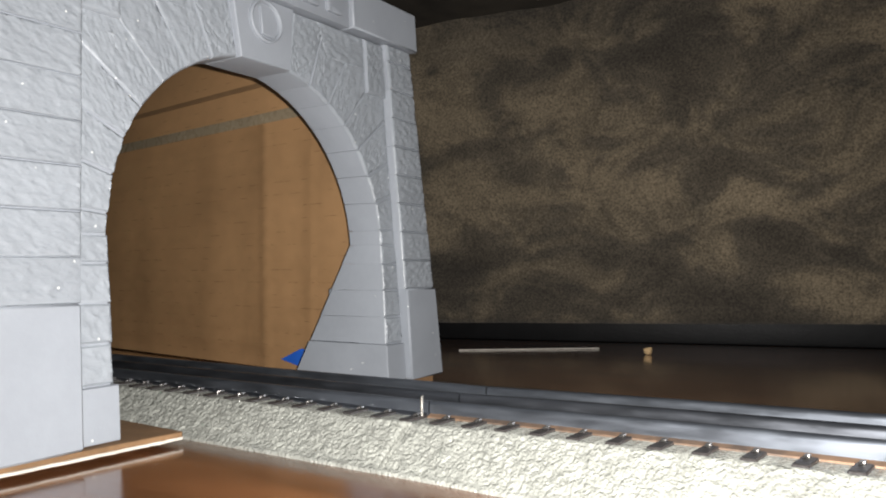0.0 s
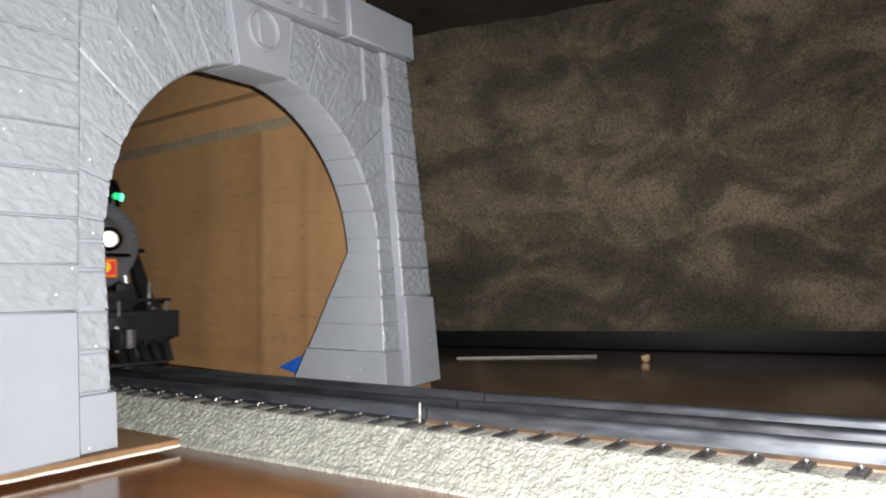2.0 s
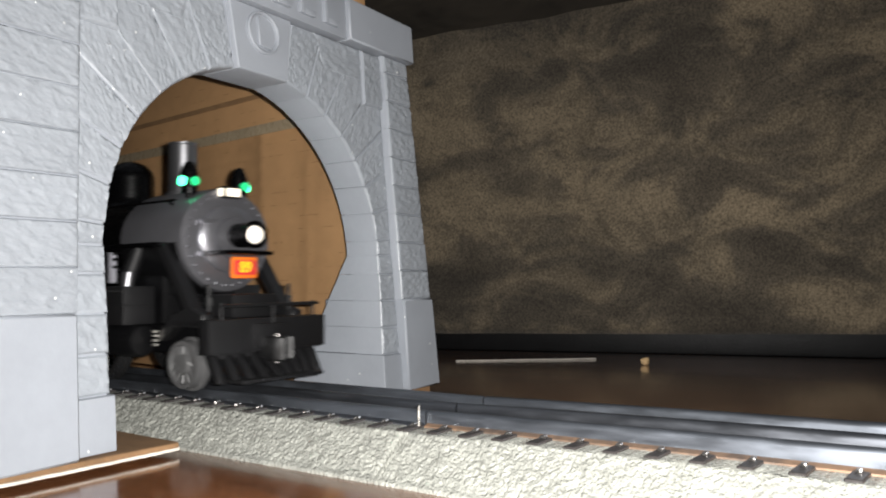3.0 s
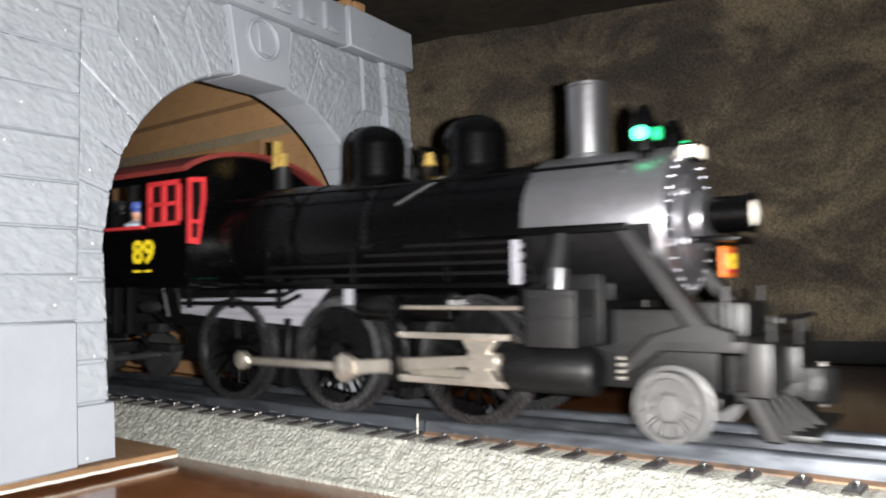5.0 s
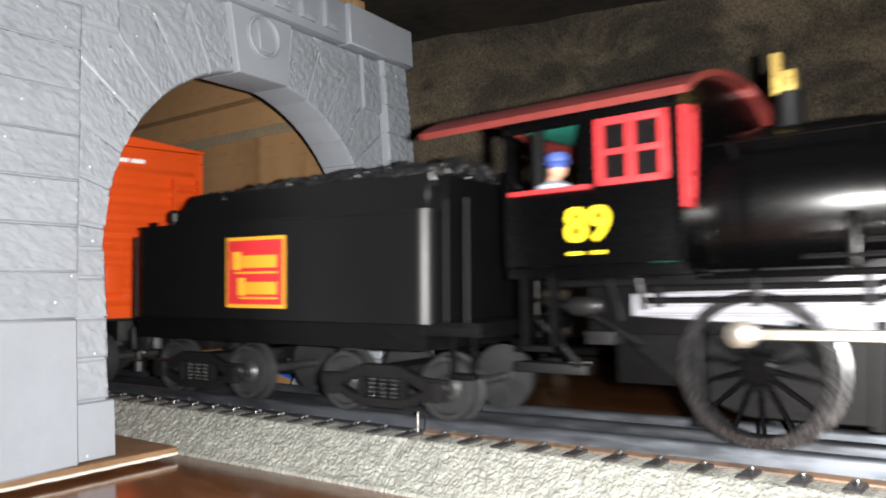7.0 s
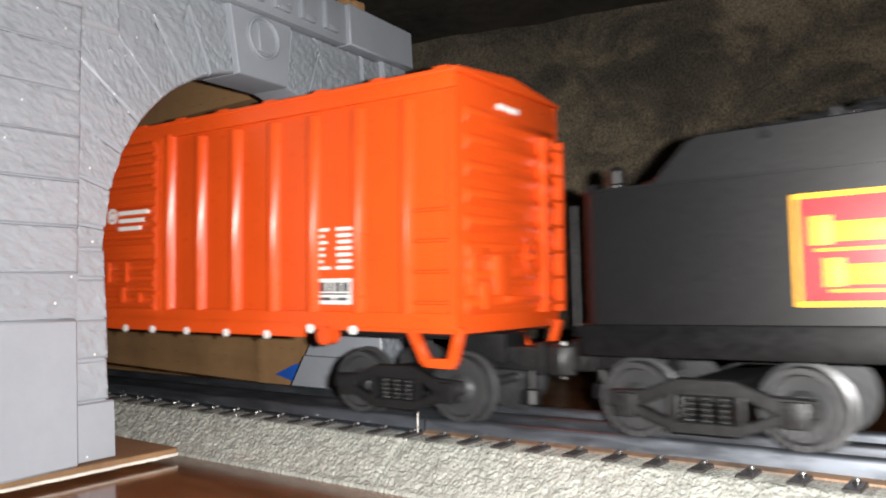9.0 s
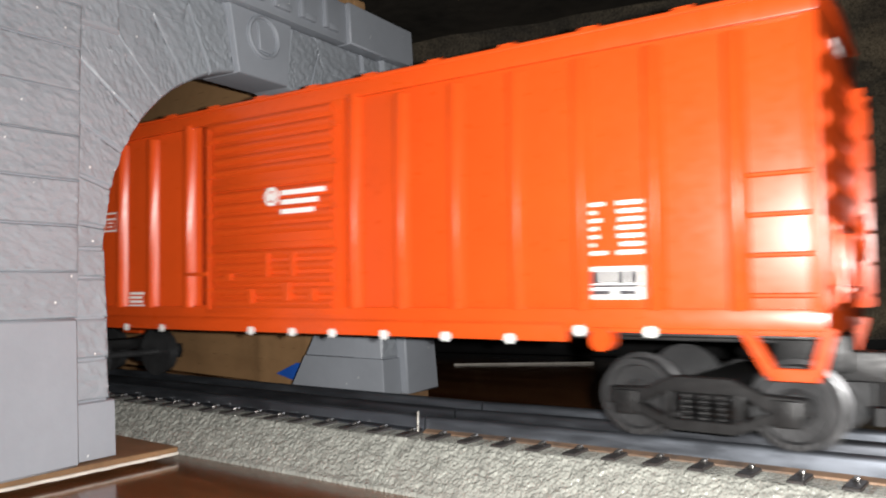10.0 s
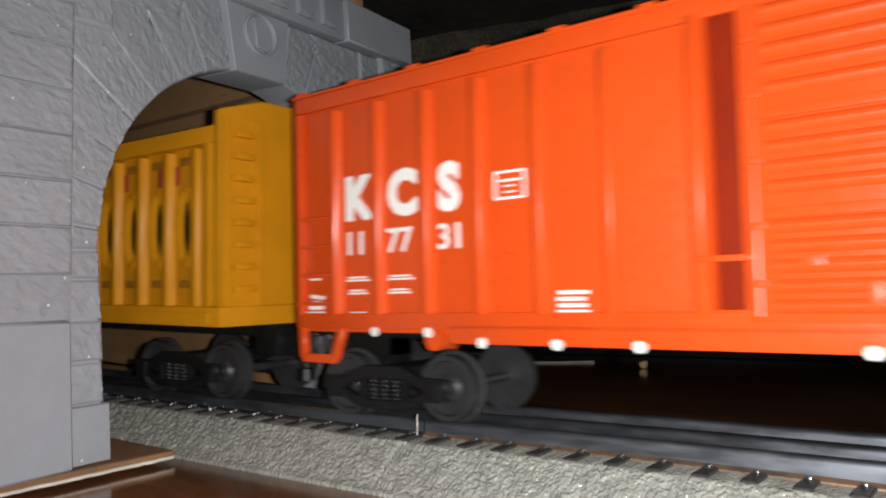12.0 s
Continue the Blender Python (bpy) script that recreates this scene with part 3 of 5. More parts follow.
def crumb():
    bm = bm_new()
    bmesh.ops.create_icosphere(bm, subdivisions=2, radius=3.2 * MM)
    for v in bm.verts:
        v.co *= 1 + .45 * noise.noise(v.co * 500)
        v.co.z = max(v.co.z * .8, -.0022)
        v.co += Vector((55.7, 284, 2.4)) * MM
    return lone("crumb", bm, M_CRUMB, "small tan crumb lying on the table", "crumb")


crumb()


# ---- rolling stock; heights are from the rail head, x runs forward ----
def wheel(parent, r, at, side, mat=M_TYRE, spokes=0, width=5.0, face=None):
    """One wheel in its own space, with its axle along y; side -1 or 1 says which way it faces."""
    o = side
    if spokes:
        bm = turned(bm_new(), [(r - 2.6, -o * 0), (r + 1.1, -o * 0), (r + 1.1, o * 1.2), (r, o * 1.4), (r - .15, o * width), (r - 2.6, o * width), (r - 2.8, o * (width - .5)), (r - 2.8, 0)], (0, 0, 0), "y", 40)
        w = part("driving_wheel", bm, mat, parent, at=at)
        c = bm_new()
        turned(c, [(0, 0), (3.6, 0), (3.6, o * (width - .2)), (0, o * (width - .2))], (0, 0, 0), "y", 18)
        for i in range(spokes):
            a = 2 * math.pi * i / spokes
            d = Vector((math.cos(a), 0, math.sin(a)))
            rod(c, d * 3 + Vector((0, o * 2, 0)), d * (r - 2.4) + Vector((0, o * 2, 0)), .75, .55, 6)
        prism(c, [(-4, -r + 2.2), (4, -r + 2.2), (6.2, -r + 6.4), (-6.2, -r + 6.4)], o * 1, o * (width - 1), "y", .3)
        part("spokes", c, M_BLACK, w)
        return w
    prof = [(0, 0), (r + 1.2, 0), (r + 1.2, o * 1.1), (r, o * 1.5), (r - .2, o * width), (r - 1.6, o * width), (r - 2.0, o * (width - 1.1)), (r * .45, o * (width - 1.3)), (r * .35, o * (width - .3)), (0, o * (width - .2))]
    bm = turned(bm_new(), prof, (0, 0, 0), "y", 36)
    w = part("wheel", bm, mat, parent, at=at)
    if face:
        c = bm_new()
        for i in range(face):
            a = 2 * math.pi * i / face
            d, e = Vector((math.cos(a), 0, math.sin(a))), Vector((-math.sin(a), 0, math.cos(a)))
            rod(c, d * r * .42 + Vector((0, o * (width - 1), 0)), d * (r - 2.2) + Vector((0, o * (width - 1), 0)), .55, .75, 6)
        part("spokes", c, M_WHEEL, w)
    return w


SPIN = []      # wheels that turn: object, radius, place on its parent
SWIVEL = []    # trucks that turn in the bend: object, place, length along the car from its middle, car


def truck(car, x, base, r, name="truck", mat=M_TRUCK):
    """A four-wheel truck: two side frames with springs and journal boxes, a bolster, axles with wheels."""
    t = new(name)
    t.empty_display_size = .01
    t.parent, t.location = car, (x * MM, 0, 0)
    h = base / 2
    for s in (-1, 1):
        bm = bm_new()
        y0, y1 = (s * 24.2, s * 27.2) if s > 0 else (s * 27.2, s * 24.2)
        top = [(-h - 5, r - 1), (-h - 4.5, r + 3.2), (-h + 5, r + 3.6), (-7, r + 6.8), (7, r + 6.8), (h - 5, r + 3.6), (h + 4.5, r + 3.2), (h + 5, r - 1), (h - 3, r - 1.2), (9.5, r + 2.2), (7.5, r + 2.6), (-7.5, r + 2.6), (-9.5, r + 2.2), (-h + 3, r - 1.2)]
        prism(bm, top, y0, y1, "y", .4)
        prism(bm, [(-h + 1, r - 2), (-8, r - 6.4), (8, r - 6.4), (h - 1, r - 2), (h - 3, r), (8.2, r - 3.6), (-8.2, r - 3.6), (-h + 3, r)], y0, y1, "y", .3)
        for k in (-1, 1):
            block(bm, (k * h - 3, k * h + 3), (y0 - (.9 if s < 0 else 0), y1 + (.9 if s > 0 else 0)), (r - 3.4, r + 2.6), .6)
            block(bm, (k * 8.2 - .9, k * 8.2 + .9), (y0, y1), (r - 4, r + 3), .2)
        part("side_frame", bm, mat, t)
        coil = [p for q in range(5) for p in ((1.2, q * 1.3), (1.75, q * 1.3 + .35), (1.75, q * 1.3 + .75), (1.2, q * 1.3 + 1.2))]
        for k in (-4.2, 0, 4.2):
            part("spring", turned(bm_new(), coil, (k, s * 25.7, r - 3.6), "z", 10), mat, t)
    part("bolster", block(bm_new(), (-6, 6), (-25, 25), (r + 1, r + 6), .8), mat, t)
    for k in (-1, 1):
        w = new("wheelset")
        w.empty_display_size = .01
        bm = rod(bm_new(), (0, -24, 0), (0, 24, 0), 1.6, seg=12)
        for s in (-1, 1):
            turned(bm, [(0, s * 15.2), (r + 1.2, s * 15.2), (r + 1.2, s * 16.2), (r, s * 16.5), (r - .2, s * 20.6), (r - 1.6, s * 20.6), (r - 2.1, s * 19.4), (r * .45, s * 19.2), (r * .32, s * 20.4), (0, s * 20.4)], (0, 0, 0), "y", 34)
        bpy.data.objects.remove(w)
        w = part("wheelset", bm, M_CAR_WHEEL, t, "steel wheels on an axle", at=(k * h, 0, r))
        SPIN.append((w, r, (k * h, 0, r)))
    return t


def coupler(parent, x, way, reach=0.0, lift=0.0):
    """A cast knuckle coupler on a shank, with its pin and the pocket that holds it."""
    def span(p, q):
        return (min(x + way * p, x + way * q), max(x + way * p, x + way * q))
    r = reach
    outline = [(r, -4.8), (r + 5, -5.4), (r + 8.4, -2.2), (r + 6.8, 0), (r + 4, -1.5), (r + 2.5, 2), (r + 5.2, 5.2), (r, 5.2)]
    head = prism(bm_new(), [(x + way * u, way * v if reach else v) for u, v in outline], 10.8 + lift, 20 + lift, "z", .6)
    c = part("coupler", head, M_TRUCK, parent, "dark cast coupler")
    part("shank", block(bm_new(), span(-16, r + .4), (-3.4, 3.4), (11.8 + lift, 19 + lift), .6), M_TRUCK, c)
    y = -3.4 * way if reach else -3.4
    part("coupler_pin", rod(bm_new(), (x + way * (r + 5), y, 10 + lift), (x + way * (r + 5), y, 21.2 + lift), .9, seg=10), M_TIE_CLIP, c)
    part("draft_box", block(bm_new(), span(-18, -5), (-6, 6), (11.5 + lift, 22 + lift), .8), M_TRUCK, c)
    if reach:
        part("shank_rib", block(bm_new(), span(r - 3.2, r - .6), (-5.6, 5.6), (11 + lift, 20.6 + lift), .5), M_TRUCK, c)
        part("uncoupling_tab", turned(bm_new(), [(1.1, 12 + lift), (1.1, 11), (2.6, 10.6), (2.8, 6.4), (0, 6.2)], (x + way * 4.5, 0, 0), "z", 16), M_GREY, c, "pale grey uncoupling tab")


# -- the locomotive; x = 0 at the whistle --
def locomotive():
    loco = holder("steam_locomotive", "black model steam locomotive with graphite smokebox and red cab roof", "locomotive")
    bm = turned(bm_new(), [(0, -16), (22.3, -16), (22.3, 20), (21.4, 22), (21.2, 119), (0, 119)], (0, 0, 59), "x", 48)
    boiler = part("boiler", bm, M_BLACK, loco)
    for x, r in ((-4, 22.9), (28, 21.9), (60, 21.9), (92, 21.9)):
        part("boiler_band", turned(bm_new(), [(r - 1, x - 1.4), (r, x - 1.2), (r, x + 1.2), (r - 1, x + 1.4)], (0, 0, 59), "x", 48), M_BLACK, boiler)
    bm = turned(bm_new(), [(21, 118), (22.2, 118), (22.4, 119), (22.4, 157), (21.8, 158.5), (18, 159.5), (0, 159.5)], (0, 0, 59), "x", 48)
    part("smokebox", bm, M_GRAPHITE, loco, "graphite grey smokebox")
    lower = [(22.7 * math.cos(radians(a)), 59 + 22.7 * math.sin(radians(a))) for a in range(186, 355, 8)]
    part("smokebox_saddle", prism(bm_new(), lower + [(y * .9, 59 + (z - 59) * .9) for y, z in lower[::-1]], 118.5, 156, "x"), M_BLACK_MATT, loco, "black lower half of the smokebox")
    bm = turned(bm_new(), [(14.5, 159), (14.5, 160.6), (13.8, 161.2), (10.5, 162.4), (9.2, 162.6), (8.8, 164), (4, 164.8), (0, 165)], (0, 0, 59), "x", 40)
    for i in range(30):
        a = 2 * math.pi * i / 30
        bmesh.ops.create_icosphere(bm, subdivisions=1, radius=.75 * MM, matrix=Matrix.Translation(Vector((159.4, 19.6 * math.cos(a), 59 + 19.6 * math.sin(a))) * MM))
    for z in (66, 52):
        block(bm, (160, 162.4), (-14.5, -6), (z - 1, z + 1), .3)
    part("smokebox_door", bm, M_GRAPHITE, loco, "riveted graphite smokebox door")
    bm = turned(bm_new(), [(8.0, -4), (7.8, -1), (7.4, 2.4), (6.1, 2.8), (6.0, 22.9), (6.4, 23.3), (6.4, 24.0), (5.3, 24.0), (5.1, 8), (0, 8)], (129.5, 0, 79), "z", 40)
    part("smokestack", bm, M_STACK, loco, "graphite grey smokestack")
    for x, r, z in ((48.2, 10.7, 100.6), (90.2, 10.4, 99.0)):
        cap = [(r * math.cos(radians(a)), z - 8 + 8 * math.sin(radians(a))) for a in (10, 25, 40, 55, 68, 80)]
        bm = turned(bm_new(), [(r + 3.0, 76), (r + 1.4, 78), (r + .2, 80.2), (r, 82), (r, z - 8)] + cap + [(0, z)], (x, 0, 0), "z", 40)
        part("dome", bm, M_BLACK, loco)
    bm = turned(bm_new(), [(0, 4.6), (.9, 4.5), (1.5, 3.6), (1.8, 1.7), (2.5, .2), (2.3, 0), (0, .5)], (72, -1, 84.0), "z", 20)
    bell = part("bell", bm, M_BRASS, loco, "small brass bell")
    bm = bm_new()
    for y in (-4.6, 4.6):
        rod(bm, (70.5, y, 78), (71, y, 89.5), 1.3, 1.0, 8)
    rod(bm, (71, -5, 89.4), (71, 5, 89.4), 1.2, seg=8)
    part("bell_bracket", bm, M_BLACK, bell)
    bm = block(bm_new(), (-1.9, .1), (-2.2, 1.0), (89.5, 100.5), .3)
    block(bm, (.6, 3.4), (-2.4, 1.0), (89.5, 95.5), .3)
    part("whistle", bm, M_BRASS, loco, "brass whistle and safety valve")
    part("whistle_base", turned(bm_new(), [(4.4, 79), (3.6, 82), (3.2, 90), (0, 90)], (1.6, 0, 0), "z", 18), M_GREY, loco)
    # headlight, number board, marker lamps, plate
    lamp = part("headlight", turned(bm_new(), [(3.6, 163), (4.6, 165.5), (5.4, 166), (5.4, 174.5), (6.0, 175), (6.0, 176.4), (4.9, 176.4), (4.6, 175.4), (0, 175.2)], (0, 0, 60), "x", 30), M_BLACK, loco)
    part("lens", turned(bm_new(), [(4.0, 175.6), (3.6, 176.3), (2.0, 176.8), (0, 177.0)], (0, 0, 60), "x", 28), M_LENS, lamp, "lit headlight lens")
    part("headlight_shelf", block(bm_new(), (160, 174), (-11, 11), (51.6, 53.2), .4), M_BLACK, loco)
    board = part("number_board", block(bm_new(), (157.5, 162.5), (-4.2, 4.2), (76.8, 81.8), .6), M_BLACK, loco)
    part("lit_panel", block(bm_new(), (162.3, 162.9), (-3.3, 3.3), (77.6, 81.0), .2), M_BOARD_GLOW, board, "lit white number board panel")
    part("side_panel", block(bm_new(), (158.4, 161.7), (-4.7, -4.1), (77.6, 81.0), .2), M_BOARD_GLOW, board, "lit white side panel")
    for y in (-12.5, 12.5):
        bm = turned(bm_new(), [(1.4, 74), (1.4, 78.5), (3.2, 79), (3.4, 87), (2.6, 89.4), (1.5, 91.5), (0, 92)], (151, y, 0), "z", 18)
        mk = part("marker_lamp", bm, M_BLACK, loco)
        part("front_lens", turned(bm_new(), [(1.9, 3), (1.8, 4.3), (0, 4.8)], (151, y, 83.6), "x", 14), M_GREEN_DIM, mk, "glowing green lens")
        part("side_lens", turned(bm_new(), [(2.0, (3 if y > 0 else -3)), (1.8, (4.3 if y > 0 else -4.3)), (0, (4.9 if y > 0 else -4.9))], (151, y, 83.6), "y", 14), M_GREEN, mk, "glowing green lens")
    plate = part("number_plate", block(bm_new(), (168.4, 169.8), (-6.4, 6.4), (42.2, 50.8), .9), M_PLATE, loco, "orange number plate with red field")
    part("plate_field", block(bm_new(), (169.6, 170.0), (-5.4, 5.4), (43.6, 49.4), .1), M_HERALD_RED, plate)
    figures = letters("plate_figures", "89", M_YELLOW, plate, 6.2, (170.1, 0, 46.5), -1, "yellow painted figures", .15)
    figures.rotation_euler.z = radians(90)
    # cab: side walls with openings, front wall, roof
    for s in (-1, 1):
        y0, y1 = sorted((s * 31.2, s * 33))
        side = part("cab_side", block(bm_new(), (-65, -14.5), (y0, y1), (44.7, 65.4), .15), M_BLACK, loco)
        for x, z in (((-65, -62.5), (65.4, 83.6)), ((-41.5, -36.4), (65.4, 83.6)), ((-17.4, -14.5), (65.4, 83.6)), ((-65, -14.5), (83.6, 87.6))):
            part("cab_pillar", block(bm_new(), x, (y0, y1), z, .1), M_BLACK, side)
        bm = bm_new()
        f0, f1 = sorted((s * 32.6, s * 34))
        for x, z in (((-36.4, -34.4), (65.3, 83.6)), ((-19.4, -17.4), (65.3, 83.6)), ((-36.4, -17.4), (65.3, 67.2)), ((-36.4, -17.4), (81.7, 83.6)), ((-28, -25.9), (66, 83)), ((-35, -19), (73.6, 75.3))):
            block(bm, x, (f0, f1), z, .2)
        part("window_frame", bm, M_RED, side, "red four-pane window frame")
        part("window_pane", block(bm_new(), (-36.3, -17.5), tuple(sorted((s * 31.6, s * 32.2))), (65.4, 83.5), 0), M_BLACK_MATT, side, "dark cab window pane")
        part("window_sill", block(bm_new(), (-62.5, -38.5), tuple(sorted((s * 31, s * 35))), (64.8, 66.2), .3), M_RED, side, "red cab window sill")
        letters("cab_number", "89", M_YELLOW, side, 13.2, (-39.7, s * 33.1, 54.8), s, "yellow painted cab number 89", .35)
        bm = block(bm_new(), (-45.5, -41.2), tuple(sorted((s * 33, s * 33.25))), (47.2, 48.1), 0)
        block(bm, (-38.6, -34.8), tuple(sorted((s * 33, s * 33.25))), (47.2, 48.1), 0)
        part("small_marks", bm, M_YELLOW, side, "two small yellow painted lines")
        bm = prism(bm_new(), [(s * 33, 44.7), (s * 33, 87), (s * 21, 91), (s * 6, 93), (s * 6, 44.7)], -16.6, -14.6, "x")
        part("cab_front", bm, M_BLACK, loco)
        bm = bm_new()
        out = [(s * 32.6, 84.0), (s * 24.8, 84.9), (s * 24.8, 76.5), (s * 27.8, 57.5), (s * 32.6, 57.8)]
        cy, cz = s * 29, 73.5
        for a, b in zip(out, out[1:] + out[:1]):
            c, d = [(cy + (p[0] - cy) * .60, cz + (p[1] - cz) * .84) for p in (a, b)]
            prism(bm, [a, b, d, c], -14.7, -13.4, "x")
        prism(bm, [(s * 32, 66), (s * 26.6, 66), (s * 26.4, 67.6), (s * 32, 67.6)], -14.6, -13.5, "x")
        part("front_window_frame", bm, M_RED, loco, "tall red front window frame")
        part("front_window_pane", prism(bm_new(), [(cy + (p[0] - cy) * .7, cz + (p[1] - cz) * .88) for p in out], -14.9, -14.3, "x"), M_BLACK_MATT, loco)
    arcs = [(36.2 * math.sin(a), 60.5 + 35.5 * math.cos(a)) for a in [radians(-58 + 116 * i / 16) for i in range(17)]]
    arcs = [(y * 1.22, 87.3 + (z - 79.3) * .56) for y, z in arcs]
    under = [(y * .97, z - 1.6) for y, z in arcs]
    bm = bm_new()
    for i in range(16):
        prism(bm, [arcs[i], arcs[i + 1], under[i + 1], under[i]], -92, -10.6, "x")
    bmesh.ops.remove_doubles(bm, verts=bm.verts[:], dist=1e-6)
    part("cab_roof", bm, M_ROOF, loco, "oxide red curved cab roof")
    brow = [(y * .9, z - 1.7) for y, z in arcs]
    part("cab_brow", prism(bm_new(), brow + [(brow[-1][0], 84.5), (21, 84.5), (21, 76), (-21, 76), (-21, 84.5), (brow[0][0], 84.5)], -17.0, -14.2, "x"), M_BLACK, loco)
    part("cab_floor", block(bm_new(), (-66, -15), (-31, 31), (41.5, 44.6), .3), M_BLACK, loco)
    part("backhead", block(bm_new(), (-30, -16.7), (-20, 20), (44, 84), 3), M_TEAL, loco, "teal cab interior")
    part("cab_lining", block(bm_new(), (-64.5, -17), (27.5, 31), (65.5, 85.2), .5), M_TEAL, loco, "teal cab interior wall")
    part("cab_ceiling", block(bm_new(), (-64, -17.5), (-29, 29), (85.4, 86.8), .2), M_TEAL, loco, "teal cab ceiling")
    part("cab_post", block(bm_new(), (-60, -57.5), (-26, -23), (44, 87), .3), M_GREY, loco)
    bm = bm_new()
    bmesh.ops.create_uvsphere(bm, u_segments=16, v_segments=10, radius=2.9 * MM, matrix=Matrix.Translation(Vector((-51.5, -27, 73.0)) * MM) @ Matrix.Diagonal((.9, .9, 1.12, 1)))
    turned(bm, [(0, 59), (4.2, 59), (5.4, 65), (4.8, 68), (2.0, 69.6), (1.5, 71), (0, 71)], (-53, -26.5, 0), "z", 18)
    turned(bm, [(3.7, 74.6), (3.1, 74.9), (3.2, 76.4), (2.5, 77.6), (0, 77.8)], (-51.5, -27, 0), "z", 16)
    fig = part("engineer_figure", bm, M_FIGURE, loco, "small painted toy figure in pale shirt and blue cap")
    fig.data.materials.append(M_FACE)
    fig.data.materials.append(M_CAP)
    for p in fig.data.polygons:
        p.material_index = 2 if p.center.z > .0728 else 1 if p.center.z > .0690 else 0
    # running boards, pipes, rails, firebox
    for s in (-1, 1):
        part("running_board", block(block(bm_new(), (-14, 120), tuple(sorted((s * 18, s * 26))), (40.2, 41.8), .4), (100, 151), tuple(sorted((s * 19.5, s * 28.5))), (54.6, 56.8), .4), M_BLACK, loco)
        for z, x0, x1, y in ((44.5, 10, 118, 26.5), (47.5, 22, 122, 26.5), (50.5, 64, 122, 26.5), (53, 80, 122, 26.5)):
            part("pipe", rod(bm_new(), (x0, s * y, z), (x1, s * y, z), .65, seg=8), M_BLACK_MATT, loco)
        for x in (20, 60, 96):
            part("pipe_bracket", block(bm_new(), (x - 1, x + 1), tuple(sorted((s * 19, s * 27))), (42, 54), .2), M_BLACK, loco)
        bm = rod(bm_new(), (-14, s * 18.5, 75.5), (150, s * 18.5, 75.5), .55, seg=8)
        for x in (-8, 24, 56, 88, 118, 146):
            rod(bm, (x, s * 16, 73), (x, s * 18.8, 75.5), .7, seg=6)
        part("handrail", bm, M_BLACK, loco)
        bm = rod(bm_new(), (72, s * 20, 68), (86, s * 13.5, 77.5), .7, seg=6)
        part("sand_pipe", bm, M_GREY, loco)
        bm = prism(bm_new(), [(-35, 31), (-35, 37), (8, 38), (16, 40.6), (42, 40.6), (29, 27.3)], *sorted((s * 17.5, s * 19)), "y", .3)
        for z in (31.5, 34, 36.5):
            rod(bm, (-31, s * 19.1, z), (38, s * 19.1, z), .45, seg=6)
        part("firebox_panel", bm, M_PANEL, loco, "pale grey ribbed firebox panel")
        for z in (35.2, 38.2):
            bm = rod(bm_new(), (-30, s * 22, z), (24, s * 22, z), .8, seg=8)
            part("injector_pipe", rod(bm, (24, s * 22, z), (32, s * 22, z + 3), .8, seg=8), M_BLACK_MATT, loco)
        for x in (-26, -2, 22):
            part("pipe_clamp", block(bm_new(), (x - .8, x + .8), tuple(sorted((s * 21, s * 23))), (33.5, 41), .2), M_BLACK_MATT, loco)
        part("pipe_strap", block(bm_new(), (117.5, 120), tuple(sorted((s * 25, s * 27.4))), (41, 53.5), .2), M_PANEL, loco, "pale grey pipe strap")
        part("reservoir", turned(bm_new(), [(0, 60), (4.4, 60), (5, 61.5), (5, 94), (4.4, 95.5), (0, 95.5)], (0, s * 22, 35), "x", 20), M_BLACK, loco)
        part("white_tag", block(bm_new(), (53.5, 57), tuple(sorted((s * 23, s * 24.2))), (35, 41.5), .2), M_PANEL, loco, "small pale grey tag")
        # cylinder and valve chest
        bm = block(bm_new(), (124.8, 139.2), tuple(sorted((s * 20, s * 34))), (24.5, 39.6), .6)
        chest = part("valve_chest", bm, M_GREY, loco, "dark grey valve chest")
        part("chest_flange", block(bm_new(), (124.4, 139.6), tuple(sorted((s * 21, s * 34.4))), (31.8, 32.6), .2), M_GREY, chest)
        part("steam_pipe_elbow", rod(bm_new(), (132, s * 28, 39), (132, s * 27, 45), 2.4, seg=14), M_STACK, chest, "bright steam pipe joint")
        for k in (127, 131, 135, 138):
            part("bolt", rod(bm_new(), (k, s * 34, 37.8), (k, s * 34.6, 37.8), .55, seg=6), M_GREY, chest)
        bm = turned(bm_new(), [(0, 117), (5.6, 116.6), (6.5, 117.6), (6.5, 141), (5.6, 142.5), (2.2, 143), (0, 143.2)], (0, s * 27, 18.3), "x", 26)
        part("cylinder", bm, M_BLACK_MATT, loco)
        bm = rod(bm_new(), (130, s * 27, 40), (130, s * 21, 56), 3, seg=12)
        part("steam_pipe", bm, M_GREY, loco)
        for z in (25.4, 12.4):
            part("guide_bar", block(bm_new(), (79, 117), tuple(sorted((s * 26.2, s * 29))), (z, z + 1.9), .3), M_STEEL, loco, "bright steel crosshead guide bar")
        part("valve_rod", rod(bm_new(), (77, s * 27, 34.5), (120, s * 27, 34.5), .7, seg=8), M_STEEL, loco, "bright steel valve rod")
        part("guide_yoke", block(bm_new(), (77, 79.8), tuple(sorted((s * 20, s * 30))), (10, 38), .4), M_BLACK, loco)
        bm = prism(bm_new(), [(145.5, 56.8), (150.5, 56.8), (169.5, 31), (176, 29), (176, 24), (158, 24), (150, 18), (147, 19.5), (156, 28), (164.5, 30.5)], *sorted((s * 19.5, s * 25)), "y", .4)
        part("front_brace", bm, M_GREY, loco, "grey slanting front brace")
        bm = rod(bm_new(), (184, s * 23, 26), (184, s * 23, 33), .6, seg=8)
        rod(bm, (173, s * 20, 40), (173, s * 20, 26), .8, seg=8)
